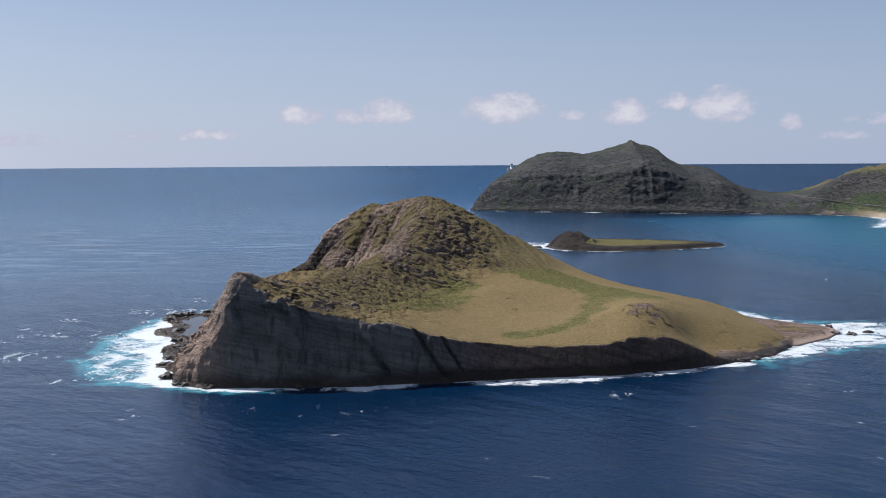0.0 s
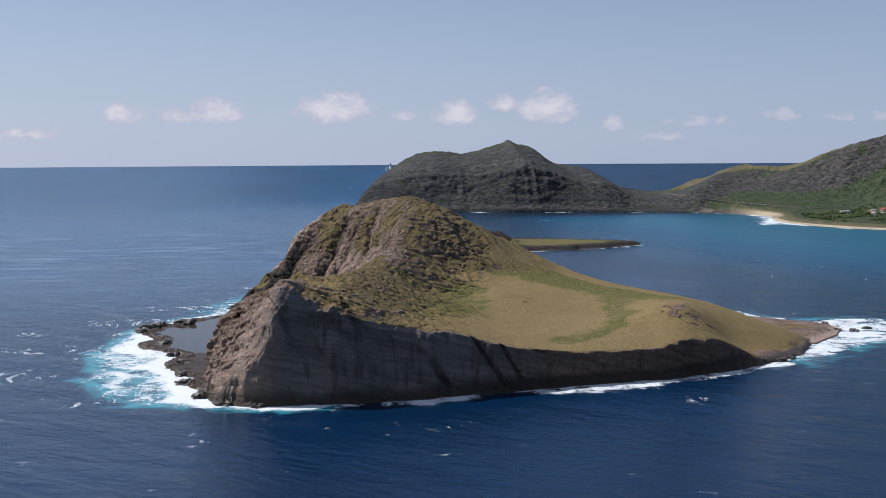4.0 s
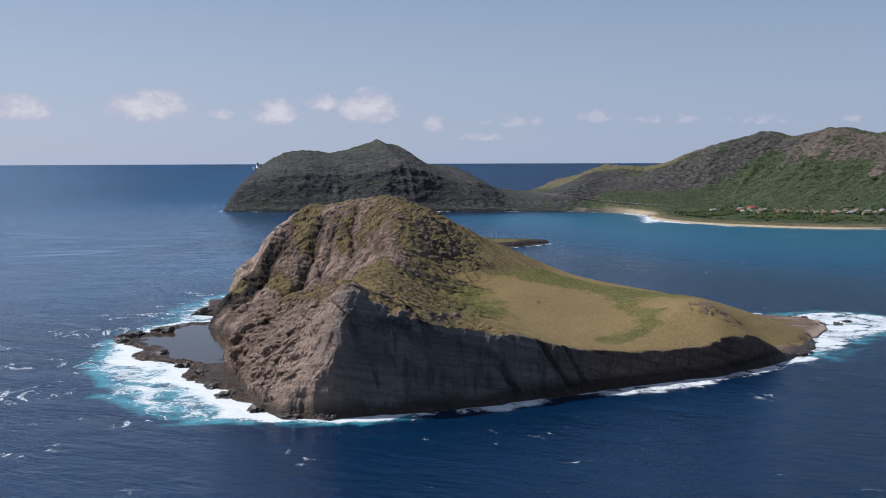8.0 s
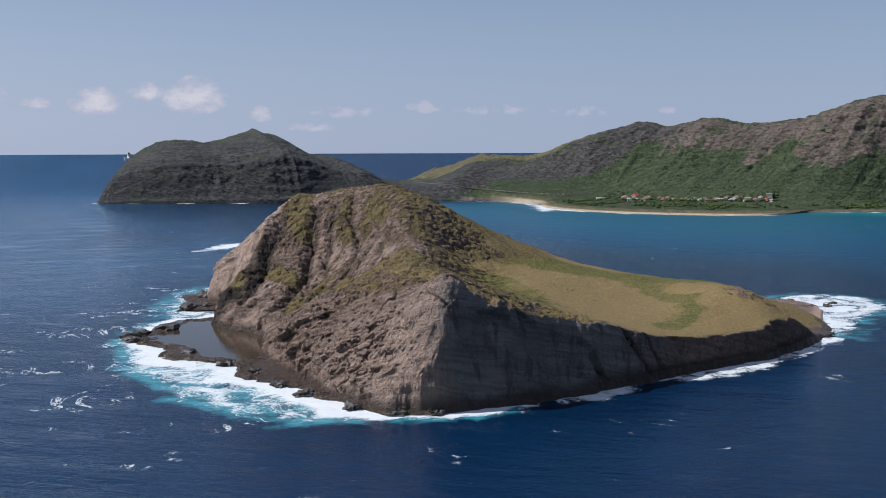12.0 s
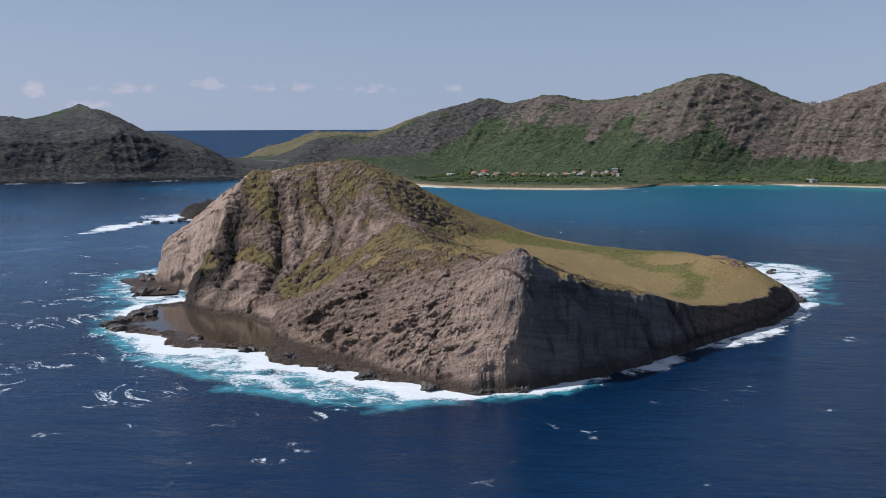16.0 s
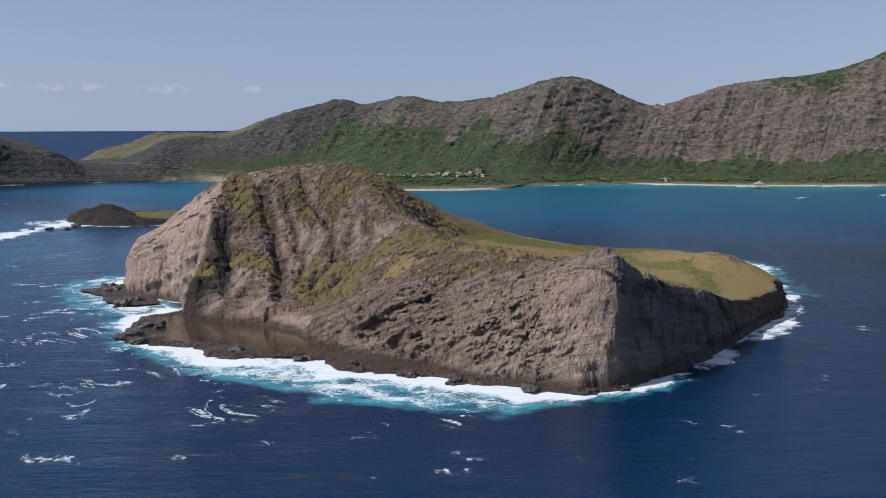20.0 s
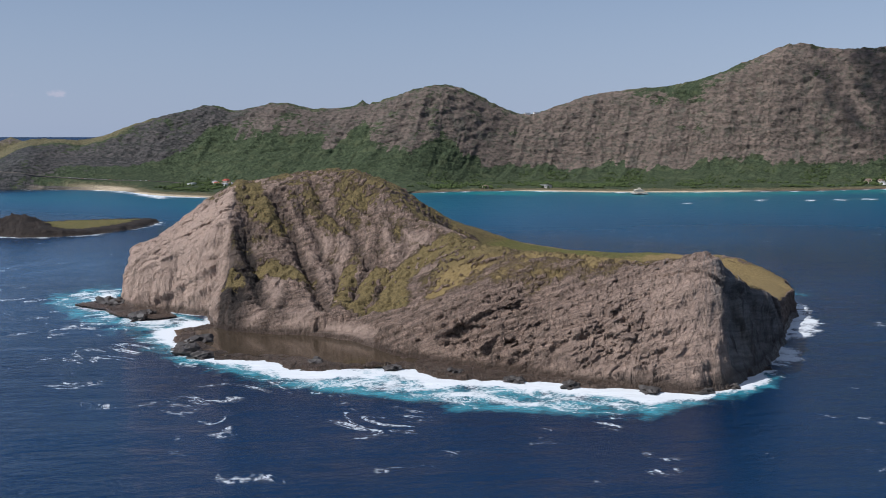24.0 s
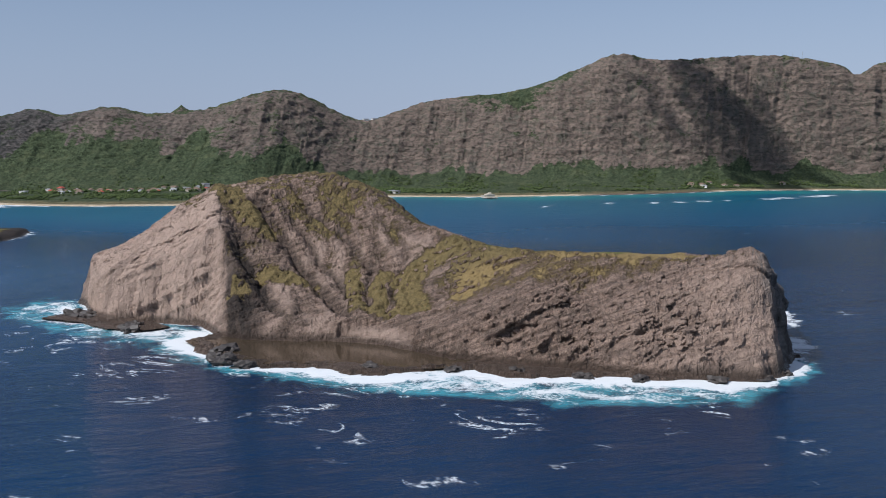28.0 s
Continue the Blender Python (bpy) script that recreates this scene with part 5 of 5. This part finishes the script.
# ---- pier with its laboratory ----
def build_pier(px, py, turn):
    e = new("pier")
    e.matrix_basis = pose(px * PLAN, py * PLAN, 0, 0, 0, turn)
    bm = bmesh.new()
    box(bm, -75, 22, -4, 4, 2.6, 3.3)
    box(bm, -10, 22, -17, 17, 2.58, 3.3)
    part("deck", bm, CONCRETE, e, "weathered concrete deck")
    for i in range(13):
        for sy in (-3, 3):
            bm = bmesh.new()
            lathe(bm, [(0.45, -4), (0.45, 2.6)], 8, -72 + i * 7.4, sy)
            part("pile", bm, CONCRETE, e)
    bm = bmesh.new()
    box(bm, -6, 16, -10, 10, 3.3, 9.5)
    part("wall", bm, CREAM, e, "cream walled laboratory hall")
    bm = bmesh.new()
    v = [bm.verts.new(c) for c in ((-7, -11, 9.5), (17, -11, 9.5), (17, 11, 9.5), (-7, 11, 9.5), (-7, 0, 12.6), (17, 0, 12.6))]
    for f in ((0, 1, 5, 4), (1, 2, 5), (2, 3, 4, 5), (3, 0, 4), (3, 2, 1, 0)):
        bm.faces.new([v[i] for i in f])
    part("roof", bm, CREAM, e)
    bm = bmesh.new()
    box(bm, 5, 10, -3, 3, 9.5, 15)
    part("tower", bm, CREAM, e)
    for sy in (-10.06, 10.06):
        for i in range(4):
            bm = bmesh.new()
            box(bm, -3.5 + i * 5, -1 + i * 5, sy - 0.06, sy + 0.06, 4.5, 7.5)
            part("window", bm, DARK_GLASS, e)
    return e


tagged(build_pier(1676, 1512, 210), "concrete pier with a cream building near the beach", "pier")


# ---- coast road cut into the headland's neck ----
def build_road():
    us = np.linspace(0.24, 0.42, 160)
    # the road climbs from the beach plain to the saddle of the headland
    v = road_line(us)
    v = np.convolve(np.r_[[v[0]] * 4, v, [v[-1]] * 4], np.ones(9) / 9, "valid")
    x, y, z = ridge_point(us, v)
    p = np.stack([x, y, z], 1)
    d = np.gradient(p[:, :2], axis=0)
    d /= np.linalg.norm(d, axis=1)[:, None]
    side = np.stack([d[:, 1], -d[:, 0]], 1)
    zz = p[:, 2] + 1.6
    return p[:, :2], side, zz


ROAD_P, ROAD_S, ROAD_Z = build_road()


def road_strip(name, o0, o1, h0, h1, mat):
    off = np.array([o0, o0, o1, o1])
    hh = np.array([h0, h1, h1, h0])
    x = ROAD_P[:, 0][:, None] + ROAD_S[:, 0][:, None] * off[None]
    y = ROAD_P[:, 1][:, None] + ROAD_S[:, 1][:, None] * off[None]
    z = ROAD_Z[:, None] + hh[None]
    return sheet(name, x, y, z, mat)


tagged(road_strip("road", -4, 4, -9.0, -1.5, ASPHALT), "narrow asphalt coast road cut into the slope", "road", kind="structure")
tagged(road_strip("retaining_wall", 4.0, 4.6, -2.4, -0.9, STONE_WALL), "pale concrete roadside wall", "wall", kind="structure")


# ---- cars parked along the coast road ----
def build_car(paint):
    e = new("car")
    bm = bmesh.new()
    box(bm, -2.2, 2.2, -0.88, 0.88, 0.35, 0.95)
    bmesh.ops.bevel(bm, geom=list(bm.edges), offset=0.16, segments=2, affect="EDGES")
    part("body", bm, paint, e)
    bm = bmesh.new()
    box(bm, -1.5, 0.9, -0.78, 0.78, 0.9, 1.5)
    for v in bm.verts:
        if v.co.z > 1.2:
            v.co.x, v.co.y = v.co.x * 0.72 - 0.05, v.co.y * 0.84
    part("cabin", bm, DARK_GLASS, e, "dark tinted window cabin")
    for sx in (-1.35, 1.35):
        for sy in (-0.85, 0.85):
            bm = bmesh.new()
            bmesh.ops.create_cone(bm, cap_ends=True, segments=12, radius1=0.34, radius2=0.34, depth=0.24, matrix=Matrix.Translation((sx, sy, 0.34)) @ Matrix.Rotation(radians(90), 4, "X"))
            part("wheel", bm, LAVA, e, "black rubber wheel")
    return e


CAR_PAINTS = [(WHITE, "white parked car beside the coast road"), (GREY_WALL, "silver grey parked car beside the coast road"), (RED_ROOF, "dark red parked car beside the coast road")]
CARS = [build_car(p) for p, _ in CAR_PAINTS]
for i in range(22):
    k = 88 + int(i * 1.9)
    p, sd = ROAD_P[k], ROAD_S[k]
    turn = math.degrees(math.atan2(sd[0], -sd[1]))
    m = pose((p[0] + sd[0] * 2.0) * PLAN, (p[1] + sd[1] * 2.0) * PLAN, (ROAD_Z[k] - 1.5) * PLAN, 0, 0, turn + rng.uniform(-4, 4))
    kind = (0, 0, 1, 0, 0, 2, 0, 1)[i % 8]
    if CARS[kind].get("label") is None:
        CARS[kind].matrix_basis = m
        ob = CARS[kind]
    else:
        ob = copy_thing(CARS[kind], m)
    tagged(ob, CAR_PAINTS[kind][1], "car", "cars parked along the coast road")


# ---- rocks ----
def boulder(name, seed, mat):
    bm = bmesh.new()
    bmesh.ops.create_icosphere(bm, subdivisions=3, radius=1.0)
    for v in bm.verts:
        c = v.co.copy()
        n = noise.fractal(c * 1.7 + Vector((seed * 7.1, 0, 0)), 0.7, 2.1, 5)
        v.co = c * (0.9 + 0.6 * n)
        v.co.z *= 0.62
    me = bpy.data.meshes.new(name)
    bm.to_mesh(me)
    bm.free()
    me.materials.append(mat)
    return me


ROCKS = [boulder("sea_rock", i, LAVA) for i in range(6)]


def put_rock(px, py, pz, size, i, label, group):
    ob = new("sea_rock", ROCKS[i % 6])
    ob.matrix_basis = pose(px * PLAN, py * PLAN, pz * PLAN, 0, 0, (i * 77) % 360) @ Matrix.Diagonal((size * 1.25, size, size * 0.9, 1))
    tagged(ob, label, "rock", group)


for i, (px, py, sz) in enumerate(((-244, 1046, 8), (-236, 1056, 6), (-250, 1028, 6), (-171, 1171, 8), (-166, 1178, 5), (-153, 1180, 6), (-134, 1250, 9), (-128, 1240, 8), (-140, 1236, 6), (-217, 1062, 8), (-226, 955, 5), (-214, 905, 4.5),
                                  (-205, 868, 5), (-203, 828, 4.5), (-198, 795, 5), (-186, 752, 5), (-170, 728, 5), (-150, 718, 4))):
    put_rock(px, py, 0.8, sz, i, "rough wet dark rock on the shelf edge awash in foam", "rocks along the wave-cut bench")
for i in range(16):
    t = i / 15
    put_rock(228 + 78 * t + rng.uniform(-6, 6), 800 + 108 * t + rng.uniform(-5, 5), 0.3, rng.uniform(2.0, 4.2), i, "dark boulder at the foot of the western cliff", "boulders round the western point")
for i, (px, py, sz) in enumerate(((310, 905, 6), (322, 912, 5), (334, 918, 4), (350, 915, 3.5), (368, 925, 3), (345, 955, 4), (120, 1815, 5), (105, 1835, 4), (140, 1800, 4), (160, 1815, 5), (172, 1835, 6))):
    put_rock(px, py, 0.2, sz, i + 3, "low black rock breaking the surf", "surf rocks")


# ---- aerials and huts on the ridge ----
def build_mast(px, py, pz, h):
    e = new("radio_mast")
    e.location = (px * PLAN, py * PLAN, pz * PLAN)
    for sx, sy in ((-1, -1), (1, -1), (0, 1.2)):
        bm = bmesh.new()
        v0, v1 = Vector((sx * 1.2, sy * 1.2, -6)), Vector((sx * 0.3, sy * 0.3, h))
        ring = [[bm.verts.new(c + Vector((0.22 * math.cos(a), 0.22 * math.sin(a), 0))) for a in (0, 2.1, 4.2)] for c in (v0, v1)]
        for i in range(3):
            bm.faces.new((ring[0][i], ring[0][(i + 1) % 3], ring[1][(i + 1) % 3], ring[1][i]))
        part("leg", bm, STEEL, e)
    bm = bmesh.new()
    for k in range(5):
        z = h * (k + 0.5) / 5
        r = 1.3 * (1 - z / h) + 0.4
        box(bm, -r, r, -0.12, 0.12, z, z + 0.25)
        box(bm, -0.12, 0.12, -r, r, z + 0.3, z + 0.55)
    part("brace", bm, STEEL, e)
    bm = bmesh.new()
    lathe(bm, [(0.12, h), (0.08, h + 5)], 8)
    part("aerial", bm, STEEL, e)
    return e


for px, py, pz, h in ((2745, 862, 388, 22), (2736, 890, 390, 16), (2700, 985, 390, 12), (2502, 1492, 350, 14), (2395, 1740, 268, 12)):
    tagged(build_mast(px, py, pz, h), "thin steel radio mast on the ridge crest", "mast", "masts on the ridge")


def build_hut(px, py, pz, w, turn):
    e = new("lookout_building")
    e.matrix_basis = pose(px * PLAN, py * PLAN, pz * PLAN, 0, 0, turn)
    bm = bmesh.new()
    box(bm, -w / 2, w / 2, -4, 4, -8, 5)
    part("wall", bm, WHITE, e)
    bm = bmesh.new()
    box(bm, -w / 2 - 0.6, w / 2 + 0.6, -4.6, 4.6, 5, 5.6)
    part("roof", bm, PALE_ROOF, e)
    return e


for px, py, pz, w, a in ((2150, 2020, 197, 30, -40), (2185, 1993, 203, 22, -40), (2120, 2042, 195, 16, -40)):
    tagged(build_hut(px, py, pz, w, a), "low white building on the ridge saddle", "building", "buildings on the saddle")


# ---- trees and scrub of the coastal plain ----
def clump_geometry(rows, seed, squash=0.8):
    """Many small irregular leaf clumps as one mesh: rows of x, y, z, size."""
    rs = np.random.RandomState(seed)
    bm = bmesh.new()
    bmesh.ops.create_icosphere(bm, subdivisions=1, radius=1.0)
    base = np.array([v.co[:] for v in bm.verts])
    faces = np.array([[v.index for v in f.verts] for f in bm.faces])
    bm.free()
    rows = np.array(rows)
    n = len(rows)
    jit = 1 + rs.uniform(-0.38, 0.42, (n, len(base), 1))
    co = base[None] * jit * rows[:, None, 3:4]
    co[:, :, 2] *= squash
    co += rows[:, None, :3]
    f = faces[None] + (np.arange(n) * len(base))[:, None, None]
    return co.reshape(-1, 3), f.reshape(-1, 3)


def clump_object(name, rows, seed, mat, squash=0.8):
    co, f = clump_geometry(rows, seed, squash)
    me = bpy.data.meshes.new(name)
    me.from_pydata(co.tolist(), [], f.tolist())
    me.materials.append(mat)
    return new(name, me)


def scatter(u0, u1, v0, v1, n, lo, hi, seed, thin=0.0, clumps=3):
    rs = np.random.RandomState(seed)
    u, v = rs.uniform(u0, u1, n), rs.uniform(v0, v1, n) ** 1.0
    x, y, z = ridge_point(u, v)
    keep = fbm(x / 60, y / 60, x * 0, 3, seed) > thin
    rows = []
    for px, py, pz in zip(x[keep], y[keep], z[keep]):
        s = rs.uniform(lo, hi)
        for c in range(clumps):
            rows.append((px * PLAN + rs.uniform(-0.7, 0.7) * s, py * PLAN + rs.uniform(-0.7, 0.7) * s, pz * PLAN + s * rs.uniform(0.3, 0.9), s * rs.uniform(0.55, 0.9)))
    return rows


tagged(clump_object("shore_trees", scatter(0.40, 0.97, 0.15, 0.34, 5200, 1.8, 3.6, 101, -0.02), 102, LEAF), "dense dark green trees on the coastal plain", "trees", kind="stuff")
tagged(clump_object("hillside_scrub", scatter(0.40, 0.97, 0.33, 0.62, 7000, 1.3, 2.8, 103, -0.1, 2), 104, LEAF), "green shrubs on the lower ridge slopes", "shrubs", kind="stuff")


garden = []
gr = random.Random(31)
for hx, hy in placed:
    for i in range(9):
        a, r = gr.uniform(0, 6.28), gr.uniform(11, 20)
        gx, gy = hx * PLAN + r * math.cos(a), hy * PLAN + r * math.sin(a)
        gz = land_height(gx / PLAN, gy / PLAN)[0] * PLAN
        s0 = gr.uniform(2.2, 4.4)
        for c in range(3):
            garden.append((gx + gr.uniform(-1, 1) * s0 * 0.7, gy + gr.uniform(-1, 1) * s0 * 0.7, gz + s0 * gr.uniform(0.5, 1.3), s0 * gr.uniform(0.5, 0.85)))
tagged(clump_object("garden_trees", garden, 32, LEAF), "dark green garden trees round the shore houses", "trees", kind="stuff")


THIN_CLOUD = plain("thin_cloud", (0.85, 0.85, 0.86), 0.9, vary=0.05)
THIN_CLOUD.node_tree.nodes["Principled BSDF"].inputs["Alpha"].default_value = 0.3


# ---- one drifting cloud above the bay, which shades part of the ridge ----
def build_cloud(cx, cy, cz, w, d, seed):
    rs = random.Random(seed)
    bm = bmesh.new()
    for i in range(60):
        a, r = rs.uniform(0, 6.28), rs.random() ** 0.5
        m = Matrix.Translation((cx + r * w * math.cos(a), cy + r * d * math.sin(a), cz + rs.uniform(-20, 50) * (1 - r))) @ Matrix.Diagonal((1, 1, 0.45, 1))
        bmesh.ops.create_icosphere(bm, subdivisions=3, radius=rs.uniform(16, 62) * (1.1 - 0.5 * r), matrix=m)
    for v in bm.verts:
        v.co += Vector((1, 1, 0.5)) * 20 * noise.noise(v.co / 30)
    return part("cloud", bm, THIN_CLOUD, None, smooth_it=True)


SHADE = Vector((2570 * PLAN, 1050 * PLAN, 190 * PLAN)) + SUN_DIR * 1150
tagged(build_cloud(SHADE.x, SHADE.y, SHADE.z, 250, 190, 9), "white cumulus cloud drifting high above the bay", "cloud")
